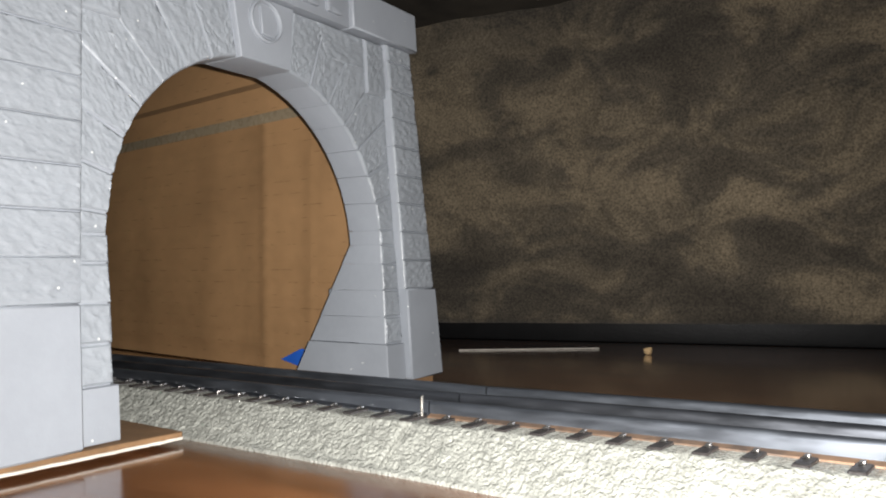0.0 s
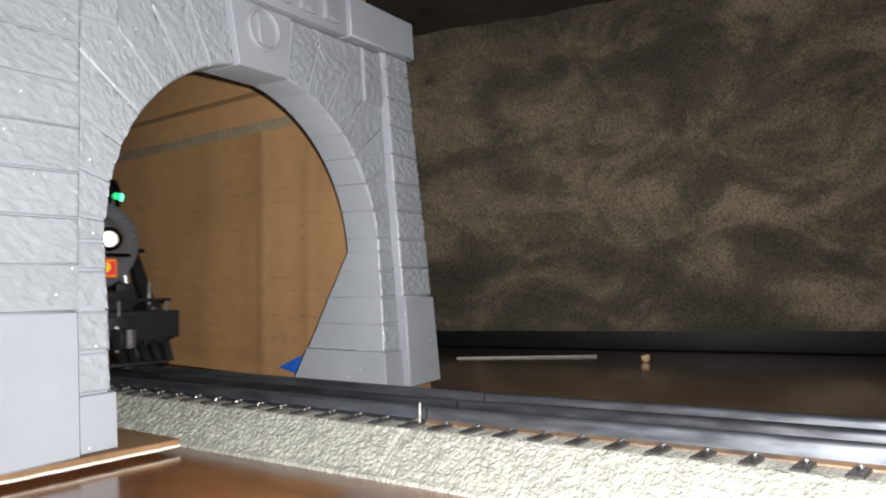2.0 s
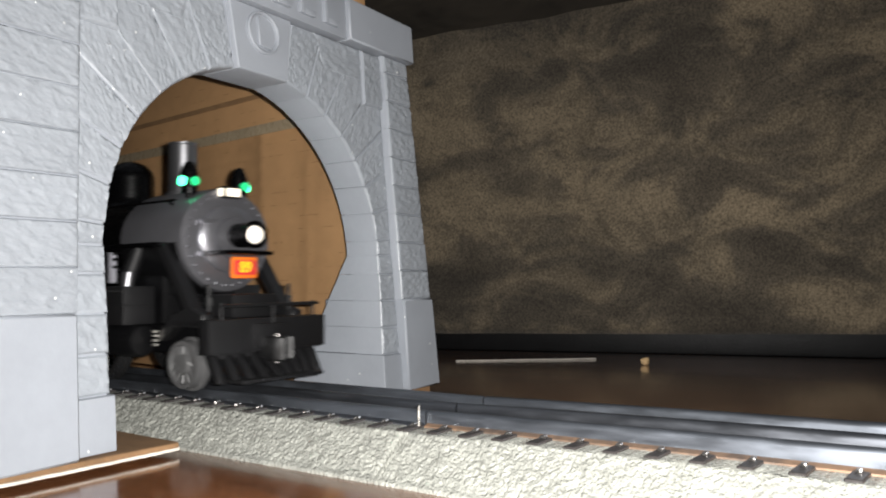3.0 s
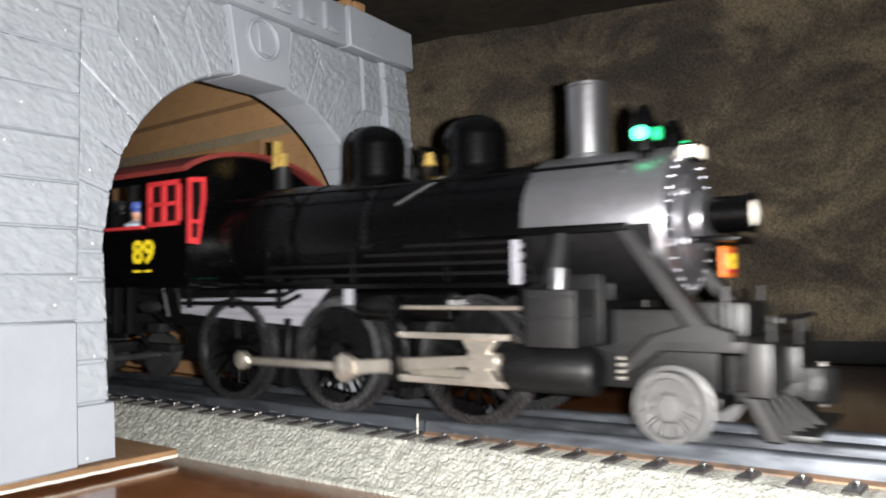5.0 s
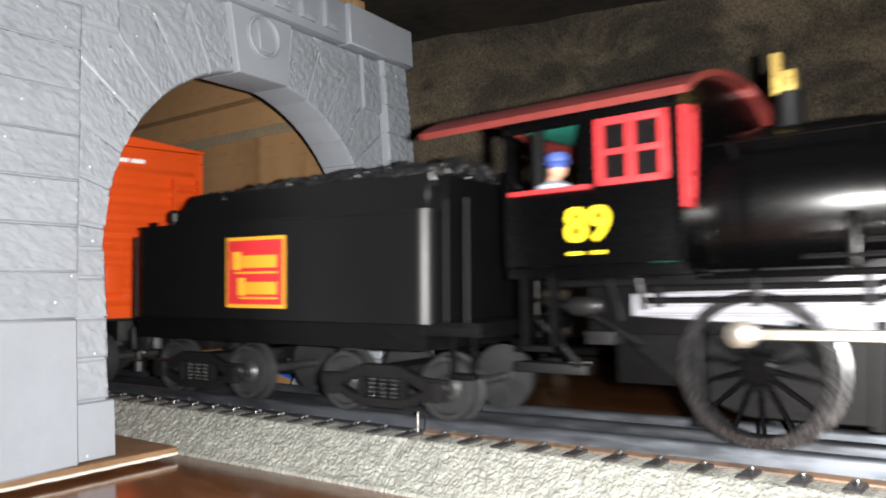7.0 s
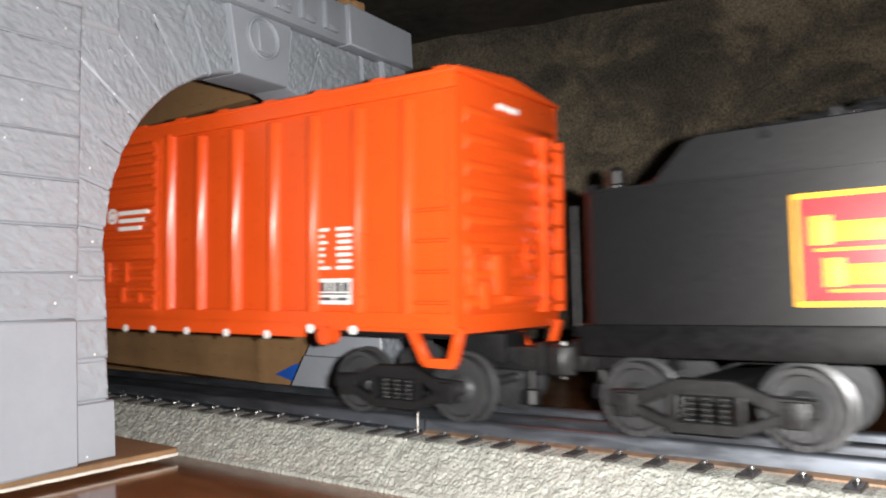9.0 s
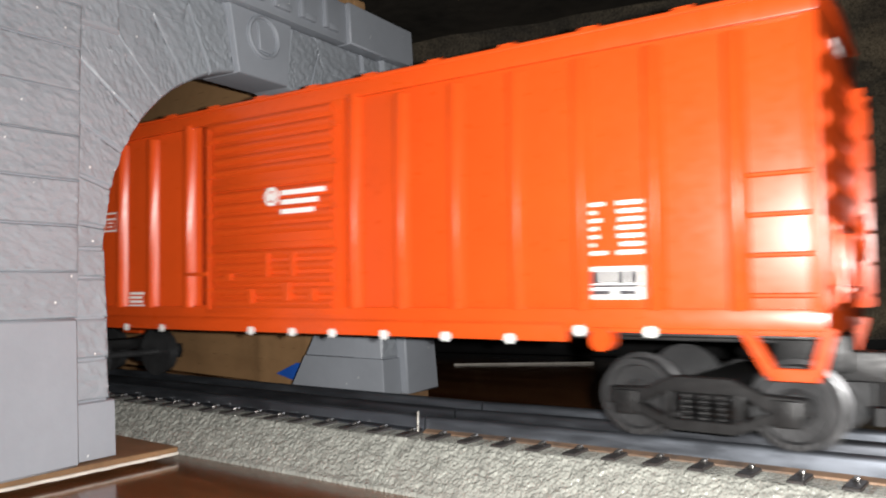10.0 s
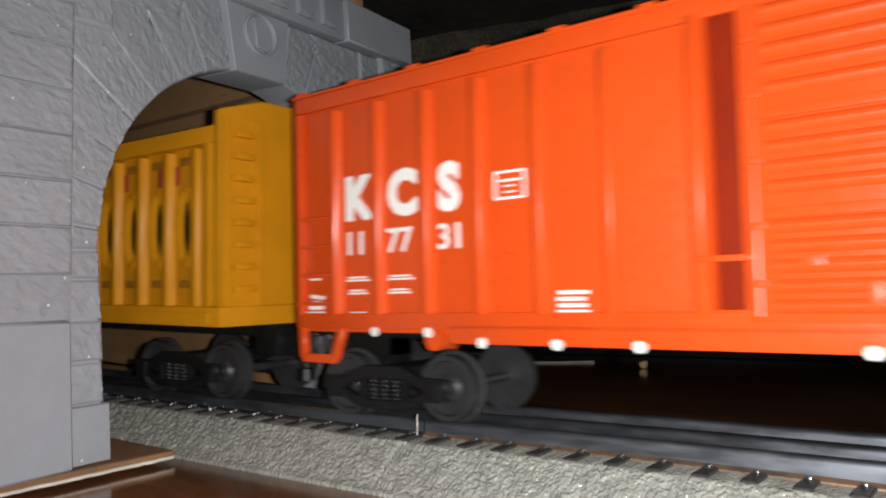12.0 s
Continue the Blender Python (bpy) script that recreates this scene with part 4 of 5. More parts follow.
        rod(bm, (173, s * 20, 32), (173, s * 20, 35), 1.4, seg=8)
        part("stanchion", bm, M_GREY, loco)
        bm = bm_new()
        for k in range(4):
            block(bm, (147.6, 149.2), tuple(sorted((s * 25, s * 27))), (16.4 + 1.7 * k, 17.4 + 1.7 * k), .3)
        part("drain_cocks", bm, M_PIN, loco)
        bm = block(bm_new(), (-62, -52), tuple(sorted((s * 26, s * 32))), (22, 23.5), .2)
        block(bm, (-62, -61), tuple(sorted((s * 27, s * 31))), (22, 43), .2)
        block(bm, (-53, -52), tuple(sorted((s * 27, s * 31))), (22, 43), .2)
        part("cab_step", bm, M_BLACK_MATT, loco)
    bm = block(bm_new(), (-45, 168), (-9, 9), (12, 34), 1)
    block(bm, (-50, 40), (-15, 15), (26, 46), 1)
    block(bm, (114, 140), (-17, 17), (24, 44), 1.5)
    block(bm, (118, 142), (-14, 14), (36, 50), 1.5)
    part("frame", bm, M_BLACK_MATT, loco)
    for s in (-1, 1):
        part("ash_pan", prism(bm_new(), [(-44, 34), (-44, 27), (-24, 12), (-8, 6), (30, 6), (30, 26), (10, 34)], *sorted((s * 10, s * 13.5)), "y", .4), M_BLACK_MATT, loco)
        for x0, z0, x1, z1, r in ((-58, 36, -40, 30, .9), (-56, 40, -24, 40, 1.1), (-46, 33, -30, 24, .8), (-60, 30, -48, 18, 1.0), (-38, 41, -36, 30, .9), (-30, 41, -29, 33, .9)):
            part("injector_line", rod(bm_new(), (x0, s * 25, z0), (x1, s * 24, z1), r, seg=8), M_BLACK_MATT, loco)
        part("injector", turned(bm_new(), [(0, -50), (1.6, -50), (2.6, -48), (2.6, -42), (1.6, -40), (0, -40)], (0, s * 26, 34), "x", 14), M_GREY, loco)
        part("cab_pocket", block(bm_new(), (-44, -36), tuple(sorted((s * 22, s * 28))), (24, 27.5), .5), M_GREY, loco)
        part("brake_hanger", block(bm_new(), (-19, -16.5), tuple(sorted((s * 15, s * 20))), (4, 30), .4), M_BLACK_MATT, loco)
        for x in (22, 74):
            part("brake_hanger", prism(bm_new(), [(x - 1.6, 6), (x + 1.6, 6), (x + 3, 30), (x, 30)], *sorted((s * 16, s * 20)), "y", .3), M_BLACK_MATT, loco)
    bm = block(bm_new(), (158, 184), (-25, 25), (24, 27), .6)
    block(bm, (179, 185), (-29, 29), (14.5, 27), .6)
    block(bm, (160, 176), (-11, 11), (27, 36), 1)
    block(bm, (184.5, 187.5), (-8, 8), (16, 25), .6)
    part("pilot_deck", bm, M_GREY, loco, "grey pilot deck and beam")
    bm, slats = bm_new(), []
    for k in range(9):
        y = -24 + 6 * k
        inn = 1 - abs(k - 4) / 6
        slats.append((y, inn))
    block(bm, (180, 193), (-20, 20), (3.8, 5.2), .3)
    block(bm, (176, 182), (-24, 24), (12.5, 15), .4)
    pilot = part("cowcatcher", bm, M_GREY, loco, "grey slatted cowcatcher")
    for y, inn in slats:
        part("slat", prism(bm_new(), [(178, 14), (182, 14), (184 + 9 * inn, 4), (180 + 9 * inn, 4)], y - 1.6, y + 1.6, "y", .3), M_GREY, pilot)
    coupler(loco, 187, 1)
    part("deck_grab_iron", rod(rod(bm_new(), (186, -24, 32), (186, 24, 32), .7, seg=8), (186, 0, 24), (186, 0, 32), .6, seg=8), M_GREY, loco)
    # the upper works sit a little lower than the frame's drawing
    for ob in loco.children_recursive:
        if ob.data:
            for v in ob.data.vertices:
                v.co.z -= .0023 * min(1, max(0, (v.co.z + ob.location.z - .054) / .025))
    # wheels
    for s in (-1, 1):
        for x in (-3.4, 47.9, 100.4):
            w = wheel(loco, 18.6, (x, s * 16, 18.6), s, M_TYRE, 14, 5.2)
            SPIN.append((w, 18.0, (x, s * 16, 18.6)))
        w = wheel(loco, 9.3, (158.6, s * 16, 9.3), s, M_WHEEL, 0, 5.4, 12)
        SPIN.append((w, 9.3, (158.6, s * 16, 9.3)))
    part("lead_truck_frame", block(block(bm_new(), (150, 170), (-15, 15), (8, 12), 1), (157.1, 160.1), (-16, 16), (8, 11.5), .4), M_BLACK_MATT, loco)
    return loco


CRANK, REACH = 8.6, 52.0


def running_gear(loco):
    """The rods on both sides, in the locomotive's space: side rod, main rod, crosshead."""
    out = []
    for s in (-1, 1):
        bm = bm_new()
        for x in (-51.3, 0):
            turned(bm, [(0, s * -1.2), (3.2, s * -1.2), (3.2, s * 1.4), (1.8, s * 2.2), (0, s * 2.4)], (x, 0, 0), "y", 18)
        turned(bm, [(0, s * -1.2), (3.2, s * -1.2), (3.2, s * 1.4), (0, s * 1.4)], (52.5, 0, 0), "y", 18)
        prism(bm, [(-51.3, -1.3), (52.5, -1.3), (52.5, 1.3), (-51.3, 1.3)], *sorted((s * -.7, s * .7)), "y", .25)
        side = part("side_rod", bm, M_STEEL, loco, "bright steel side rod")
        bm = bm_new()
        turned(bm, [(0, s * -1.2), (4.6, s * -1.2), (4.6, s * 1.6), (2.4, s * 2.4), (0, s * 2.6)], (0, 0, 0), "y", 8)
        prism(bm, [(0, -2.4), (REACH, -1.5), (REACH, 1.5), (0, 2.4)], *sorted((s * -.8, s * .8)), "y", .3)
        main = part("main_rod", bm, M_STEEL, loco, "bright steel main rod")
        bm = prism(bm_new(), [(-6, 5.8), (6, 5.8), (3.0, 2.4), (6, 2.2), (6, -2.2), (3.0, -2.4), (6, -6.0), (-6, -6.0), (-3.4, -2.6), (-5.5, 0), (-3.4, 2.6)], *sorted((s * -2.2, s * 1.6)), "y", .4)
        rod(bm, (5, 0, 0), (26, 0, 0), 1.1, seg=10)
        cross = part("crosshead", bm, M_STEEL, loco, "bright steel crosshead and piston rod")
        out.append((s, side, main, cross))
    return out


# -- the tender; x = 0 in its middle --
def tender():
    t = holder("tender", "black model tender heaped with coal, red and gold side sign", "tender")
    pts = []
    for cx, cy, a0 in ((63.5, 28, 0), (-63.5, 28, 90), (-63.5, -28, 180), (63.5, -28, 270)):
        for k in range(6):
            a = radians(a0 + 18 * k)
            pts.append((cx + 5 * math.cos(a), cy + 5 * math.sin(a)))
    part("tank", prism(bm_new(), pts, 29.5, 63, "z"), M_TENDER, t)
    part("tank_coping", prism(bm_new(), [(x * 1.006, y * 1.012) for x, y in pts], 62.6, 63.4, "z"), M_TENDER, t)
    side = [(-51, 63.4), (66, 63.4), (66, 74.2), (-38.5, 74.2), (-41.5, 73)]
    for y0, y1 in ((-29.5, -28), (28, 29.5)):
        part("bunker_side", prism(bm_new(), side, y0, y1, "y", .3), M_TENDER, t)
    part("bunker_slope", prism(bm_new(), [(-51, 63.4), (-48.5, 63.4), (-38, 74), (-38.8, 74.4), (-42, 73)], -27.8, 27.8, "y", .2), M_TENDER, t)
    part("bunker_front", block(bm_new(), (64.4, 66), (-27.8, 27.8), (63.4, 74.2), .3), M_TENDER, t)
    for y in (-17, -6, 6, 17):
        part("bunker_stay", block(bm_new(), (66, 68), (y - .8, y + .8), (40, 75), .2), M_TENDER, t)
    bm = bm_new()
    rnd = random.Random(4)
    for i in range(520):
        x, y = rnd.uniform(-38, 66), rnd.uniform(-27, 27)
        z = 72.5 + 6.5 * max(0, 1 - (y / 28) ** 2) * min(1, (x + 42) / 40) + rnd.uniform(-1, 1)
        r = rnd.uniform(1.6, 3.4)
        g = bmesh.ops.create_icosphere(bm, subdivisions=1, radius=r * MM, matrix=pose(x * MM, y * MM, z * MM, rnd.uniform(0, 180), rnd.uniform(0, 180), 0))
        for v in g["verts"]:
            v.co += Vector([rnd.uniform(-.5, .5) for _ in range(3)]) * MM
    block(bm, (-37.5, 64), (-27.6, 27.6), (63.5, 72.5), 0)
    tagged(part("coal", bm, M_COAL, t, "heap of loose black coal", smooth=20), kind="stuff")
    bm = block(bm_new(), (-73, 84), (-30, 30), (26, 29.4), .6)
    block(bm, (-70, 66), (-31.5, 31.5), (21.5, 29.4), .6)
    block(bm, (68, 84), (-30, 30), (28.4, 30.2), .3)
    part("underframe", bm, M_BLACK_MATT, t)
    for s in (-1, 1):
        bm = block(bm_new(), (-17, 11.2), tuple(sorted((s * 33, s * 33.3))), (33.4, 57.6), .05)
        sign = part("herald_panel", bm, M_HERALD_GOLD, t, "red sign panel with gold border and marks")
        part("herald_field", block(bm_new(), (-16, 10.2), tuple(sorted((s * 33.2, s * 33.5))), (34.6, 56.4), .05), M_HERALD_RED, sign)
        for x0, x1, z0, z1 in ((-13.5, -9.5, 46.4, 52.6), (-9, 7.6, 47, 51.2), (-12.5, 8, 45.0, 45.7), (-11, -7.4, 37.6, 43.6), (-7, 7.6, 38, 42.2), (-10, 8, 36.4, 37.1)):
            part("herald_mark", block(bm_new(), (x0, x1), tuple(sorted((s * 33.4, s * 33.7))), (z0, z1), .05), M_HERALD_GOLD, sign)
        for x, y, z in ((72, 29, 66), (79, 29, 66), (-71, 31, 60)):
            part("grab_iron", rod(bm_new(), (x, s * y, 29), (x, s * y, z), .7, seg=8), M_BLACK_MATT, t)
        bm = block(bm_new(), (74, 82), tuple(sorted((s * 26, s * 31))), (14, 15.6), .3)
        for x in (74, 81):
            block(bm, (x, x + 1), tuple(sorted((s * 28, s * 30))), (14, 27), .2)
        part("step", bm, M_BLACK_MATT, t)
    hatch = part("filler_hatch", turned(bm_new(), [(6.4, 63), (6.4, 67), (5.6, 68.4), (0, 68.8)], (-59, 0, 0), "z", 24), M_TENDER, t)
    part("hatch_handle", rod(bm_new(), (-62, 0, 69.4), (-56, 0, 69.4), .6, seg=8), M_HERALD_RED, hatch, "red hatch handle")
    for y in (-18, 18):
        part("rear_lamp", turned(bm_new(), [(1.6, 63), (1.8, 66), (2.4, 66.4), (2.4, 69.6), (1.2, 71), (0, 71.2)], (-65, y, 0), "z", 14), M_TENDER, t)
    for z in (36, 44, 52, 60):
        part("rear_rung", rod(bm_new(), (-70.5, -24, z), (-70.5, -14, z), .6, seg=6), M_TENDER, t)
    part("rear_ladder", block(block(bm_new(), (-71.2, -68), (-24.6, -23.4), (30, 66), .1), (-71.2, -68), (-14.6, -13.4), (30, 66), .1), M_TENDER, t)
    part("front_wall", block(bm_new(), (66, 69.2), (-24, 24), (30, 74), .5), M_BLACK_MATT, t)
    part("drawbar", block(bm_new(), (80, 104), (-3, 3), (14, 17), .4), M_GREY, t)
    coupler(t, -76, -1, 7, 3.5)
    for x in (-41, 46):
        SWIVEL.append((truck(t, x, 40, 9.7), x, t))
    return t


# -- the orange box car; x = 0 in its middle --
def box_car():
    c = holder("box_car", "orange-red model box car with white lettering", "box car")
    H, REAR = 169.5, -175.0
    bm = block(bm_new(), (REAR, -39), (-30.6, 30.6), (29, 104.5), .4)
    block(bm, (-31.5, H), (-30.6, 30.6), (29, 104.5), .4)
    # back of the slot, coloured darker than the body for its shade
    part("slot_back", block(bm_new(), (-39.5, -31), (-27.5, 27.5), (29, 104.4), .1), M_RECESS_SHADE, c, "recess beside the door, its shade painted in dark orange")
    for s in (-1, 1):
        y0, y1 = sorted((s * 30.4, s * 32))
        part("top_rail", block(bm_new(), (REAR, H), (y0, y1), (100, 105.5), .4), M_ORANGE, c)
        part("bottom_sill", block(block(bm_new(), (REAR, H), (y0, y1), (30.2, 35), .4), (-113, 109), (y0, y1), (26.4, 32), .5), M_ORANGE, c)
        for x0, x1 in ((REAR, REAR + 3), (H - 3, H)):
            part("corner_post", block(bm_new(), (x0, x1), (s * 30.4 - .2 if s < 0 else 30.4, 32.2) if s > 0 else (-32.2, -30.4), (34.2, 99.8), .4), M_ORANGE, c)
    part("body", bm, M_ORANGE, c)
    for s in (-1, 1):
        for rib in (-156.8, -138.5, -119.8, -101.3, -82.4, -62.9, -41.2, 37.8, 56, 75.3, 94.7, 113.2, 132.3, 151.5):
                x, k = -s * rib, 7 if abs(rib) < 42 else 1
                y0, y1 = (30.4, 33.3)
                pts = [(x - 2.6, s * y0), (x - 1.1, s * y1), (x + 1.1, s * y1), (x + 2.6, s * y0)]
                part("side_rib", prism(bm_new(), pts, 34.5, 98.5 if k < 7 else 101, "z", .2), M_ORANGE, c)
        bm = bm_new()
        y0, y1 = sorted((s * 30.6, s * 32.2))
        block(bm, (-31.5, 34.0), (y0, y1), (32.6, 100.5), .4)
        door = part("sliding_door", bm, M_ORANGE, c, "corrugated orange sliding door")
        rib = prism(bm_new(), [(s * 32, -1.7), (s * 32.6, -1.1), (s * 33.2, -.1), (s * 33.2, .4), (s * 32.5, 1.3), (s * 32, 1.7)], -26, 29.5, "x")
        rib = finish("door_rib", rib, M_ORANGE)
        for z in [36 + 4.15 * k for k in range(16)]:
            if abs(z - 76.4) > 2 and abs(z - 55.4) > 2:
                ob = new("door_rib", rib)
                ob.parent, ob.location = door, (0, 0, z * MM)
        for z in (54.3, 75.3):
            part("door_band", block(bm_new(), (-27.5, 32), tuple(sorted((s * 32, s * 32.9))), (z, z + 2.2), .3), M_ORANGE, door)
        bm = bm_new()
        for x in (-28.6, 31.6):
            rod(bm, (x, s * 32.9, 34), (x, s * 32.9, 98), .55, seg=8)
            for z in (40, 52, 66, 80, 92):
                block(bm, (x - 1.5, x + 1.5), tuple(sorted((s * 32.4, s * 33.6))), (z, z + 1.6), .2)
        block(bm, (-42, -29), tuple(sorted((s * 32.5, s * 33.6))), (45.8, 47.2), .2)
        for x, z, w, h in ((0, 45, 2, 8), (12, 45, 2, 8), (-20, 44, 4, 2.4), (-8, 36, 2.4, 5), (8, 37, 4, 6), (20, 37, 3, 4)):
            block(bm, (x, x + w), tuple(sorted((s * 32.5, s * 33.9))), (z, z + h), .2)
        part("door_hardware", bm, M_ORANGE, door)
        part("lower_door_rail", block(bm_new(), (-40, -30), tuple(sorted((s * 27, s * 31.4))), (29.2, 35.4), .3), M_ORANGE, c)
        # lettering
        for ch, x in (("K", -148.0), ("C", -129.5), ("S", -112.1)):
            letters("lettering", ch, M_WHITE, c, 17.5, (s * x * -1 if s > 0 else x, s * 30.75, 69.5), s, "white painted letter", 1.0, .9)
        for word, x in (("11", -149.1), ("77", -131.0), ("31", -111.7)):
            letters("lettering", word, M_WHITE, c, 10.0, (s * x * -1 if s > 0 else x, s * 30.75, 55.9), s, "white painted numerals", .18)
        q = 1 if s < 0 else -1

        def bars(x0, x1, z, h=.9):
            part("stencil_line", block(bm_new(), tuple(sorted((q * x0, q * x1))), tuple(sorted((s * 30.6, s * 30.85))), (z, z + h), 0), M_WHITE, c)
        for x0, x1, z in ((-153, -143.4, 44.6), (-135.7, -125.7, 44.6), (-152.4, -144.4, 40.6), (-135.5, -127, 40.6), (-152.8, -143.8, 33.8)):
            bars(x0, x1, z, .55)
            bars(x0 + .6, x1 - 1.2, z + .9, .55)
        bars(-170, -165, 45.4, .6)
        for x0, x1, z in ((-169.5, -167, 39.6), (-166, -163.6, 39.2), (-168.6, -165, 37.6), (-170.6, -167.6, 36), (-167, -164, 36), (-171.5, -163.3, 34.2)):
            bars(x0, x1, z, 1.2)
        for k in range(4):
            bars(-78.4 + .4 * (k % 2), -69.5 - .5 * (k % 3), 34.6 + 1.6 * k, .95)
        for k in range(7):
            bars(113.3, (119.7, 116.5, 117.6, 117.2, 118.4, 117.0, 119.2)[k], 48.3 + 2.05 * k, 1.0)
            bars((122.8, 123.6, 123, 122.8, 123.4, 123, 122.8)[k], 129.0, 48.3 + 2.05 * k, 1.1)
        bm = bm_new()
        for x0, x1, z0, z1 in ((-96.6, -86.8, 71.7, 72.4), (-96.6, -86.8, 64.7, 65.4), (-96.6, -95.9, 65.4, 71.7), (-87.5, -86.8, 65.4, 71.7), (-95, -88.4, 69.4, 70.1), (-93.4, -90, 66.4, 66.9), (-93.4, -90, 68, 68.5)):
            block(bm, tuple(sorted((q * x0, q * x1))), tuple(sorted((s * 30.6, s * 30.85))), (z0, z1), 0)
        part("stencil_box", bm, M_WHITE, c)
        st = part("stencil_panel", block(bm_new(), tuple(sorted((q * 114.0, q * 129.0))), tuple(sorted((s * 30.6, s * 30.8))), (37.2, 45.4), .02), M_WHITE, c, "white and black stencil panel")
        bm = bm_new()
        for x0, x1, z0, z1 in ((115.2, 118.2, 41.2, 44.2), (119.2, 121, 41.2, 44.2), (122, 124.6, 41.2, 44.2), (125.4, 128, 41.2, 44.2), (114.8, 128.2, 40.2, 40.8), (115.4, 121, 38.4, 39.4), (122.4, 127.6, 38.4, 39.4)):
            block(bm, tuple(sorted((q * x0, q * x1))), tuple(sorted((s * 30.7, s * 30.9))), (z0, z1), 0)
        part("stencil_marks", bm, M_STENCIL, st)
        bm = turned(bm_new(), [(0, s * 33.3), (1.4, s * 33.3), (1.4, s * 33.5), (0, s * 33.5)], (q * 3.5, 0, 71.5), "y", 16)
        turned(bm, [(2.0, s * 33.3), (3.2, s * 33.3), (3.2, s * 33.5), (2.0, s * 33.5), (2.0, s * 33.3)], (q * 3.5, 0, 71.5), "y", 24)
        for k, (x0, x1) in enumerate(((7.8, 27), (7.8, 24.3), (7.8, 22.2))):
            block(bm, tuple(sorted((q * x0, q * x1))), tuple(sorted((s * 32.75, s * 33.5))), (71.6 - 3.1 * k, 73.2 - 3.1 * k), 0)
        part("door_emblem", bm, M_WHITE, door, "round white emblem and three lines")
        for mark in (-140.2, -119.6, -100.9, -78, -56.1, -7.9, 11.6, 29, 49.6, 71.7, 92.4, 112.7, 131):
                x = -s * mark
                part("sill_mark", turned(bm_new(), [(0, s * 32.1), (1.5, s * 32.1), (1.5, s * 32.35), (0, s * 32.35)], (x, 0, 26.9 if abs(x) < 109 else 29.4), "y", 10), M_WHITE, c)
        # corner stirrups and jacking pads
        for x in (REAR + 10, H - 8.5):
            bm = bm_new()
            for a, b in (((x - 9 if x > 0 else x - 8.6, 31), (x - 3 if x > 0 else x - 8, 20.6)), ((x + 9 if x > 0 else x + 10, 31), (x + 6, 20.6)), ((x - 3.5 if x > 0 else x - 8.5, 20.6), (x + 6.5, 20.6))):
                d = Vector((b[0] - a[0], b[1] - a[1])).normalized()
                e = Vector((-d[1], d[0])) * 1.4
                prism(bm, [(a[0] + e[0], a[1] + e[1]), (b[0] + e[0], b[1] + e[1]), (b[0] - e[0], b[1] - e[1]), (a[0] - e[0], a[1] - e[1])], *sorted((s * 29.4, s * 31.6)), "y", .2)
            part("stirrup_step", bm, M_ORANGE, c)
            for z in (34, 43, 52, 61):
                part("rung", rod(bm_new(), (x - 6.5, s * 32.0, z + 4), (x + 6.5, s * 32.0, z + 4), .6, seg=6), M_ORANGE, c)
        for x in (-118, 118):
            part("jacking_pad", turned(bm_new(), [(0, s * 27), (3.0, s * 27), (3.0, s * 31.8), (0, s * 31.8)], (x, 0, 27.2), "y", 16), M_ORANGE, c)
    # roof: low pitch, cross ribs, eaves
    part("roof", prism(bm_new(), [(-32.6, 104.7), (-32.6, 105.9), (0, 109.1), (32.6, 105.9), (32.6, 104.7)], REAR - .8, H + .8, "x", .3), M_ORANGE, c)
    for k in range(15):
        x = REAR + 4 + 24 * k
        part("roof_rib", prism(bm_new(), [(-32.8, 105.4), (-32.8, 106.4), (0, 109.7), (32.8, 106.4), (32.8, 105.4), (0, 108.7)], x - 2.2, x + 2.2, "x"), M_ORANGE, c)
    for e, F in ((-1, -REAR), (1, H)):
        def out(a, b):
            return tuple(sorted((e * (F + a), e * (F + b))))
        for k in range(8):
            z = 37 + 8.0 * k
            part("end_rib", prism(bm_new(), [(e * (F - .3), z - 3.2), (e * (F + 1.2), z - .8), (e * (F + 1.3), z + .8), (e * (F - .3), z + 3.4)], -27.5, 27.5, "y", .3), M_ORANGE, c)
        ladder = part("end_ladder", block(bm_new(), out(-.2, 3.6), (28.4, 29.6), (34, 92), .1), M_ORANGE, c)
        part("ladder_rail", block(bm_new(), out(-.2, 3.6), (16.4, 17.6), (34, 92), .1), M_ORANGE, ladder)
        for k in range(7):
            part("rung", rod(bm_new(), (e * (F + 3.4), 17, 37 + 8.6 * k), (e * (F + 3.4), 29, 37 + 8.6 * k), .6, seg=6), M_ORANGE, ladder)
        part("brake_wheel", turned(bm_new(), [(4.6, e * (F + 2.6)), (6, e * (F + 2.6)), (6, e * (F + 3.6)), (4.6, e * (F + 3.6)), (4.6, e * (F + 2.6))], (0, 8, 52), "x", 24), M_ORANGE, c)
        part("brake_shaft", rod(bm_new(), (e * F, 8, 52), (e * (F + 3.4), 8, 52), 1.2, seg=10), M_ORANGE, c)
        part("brake_housing", block(bm_new(), out(-.2, 3), (-14, -6), (40, 52), .4), M_ORANGE, c)
        for y0, y1, z0, z1 in ((-26, -17, 52, 54), (-26, -24.6, 40, 54), (-6, 18, 38, 39.6), (-20, -15, 36, 44)):
            part("end_bracket", block(bm_new(), out(-.2, 2.2), (y0, y1), (z0, z1), .3), M_ORANGE, c)
        part("end_mark", block(block(bm_new(), out(.1, .5), (-9, -3), (97.5, 99.3), .05), out(.1, .5), (-2, 4), (97.5, 99.3), .05), M_WHITE, c)
        coupler(c, e * (F + 2), e, 12 if e > 0 else 7, 5)
        part("coupler_pocket", block(bm_new(), out(-16, 1), (-7, 7), (19, 28), .6), M_TRUCK, c)
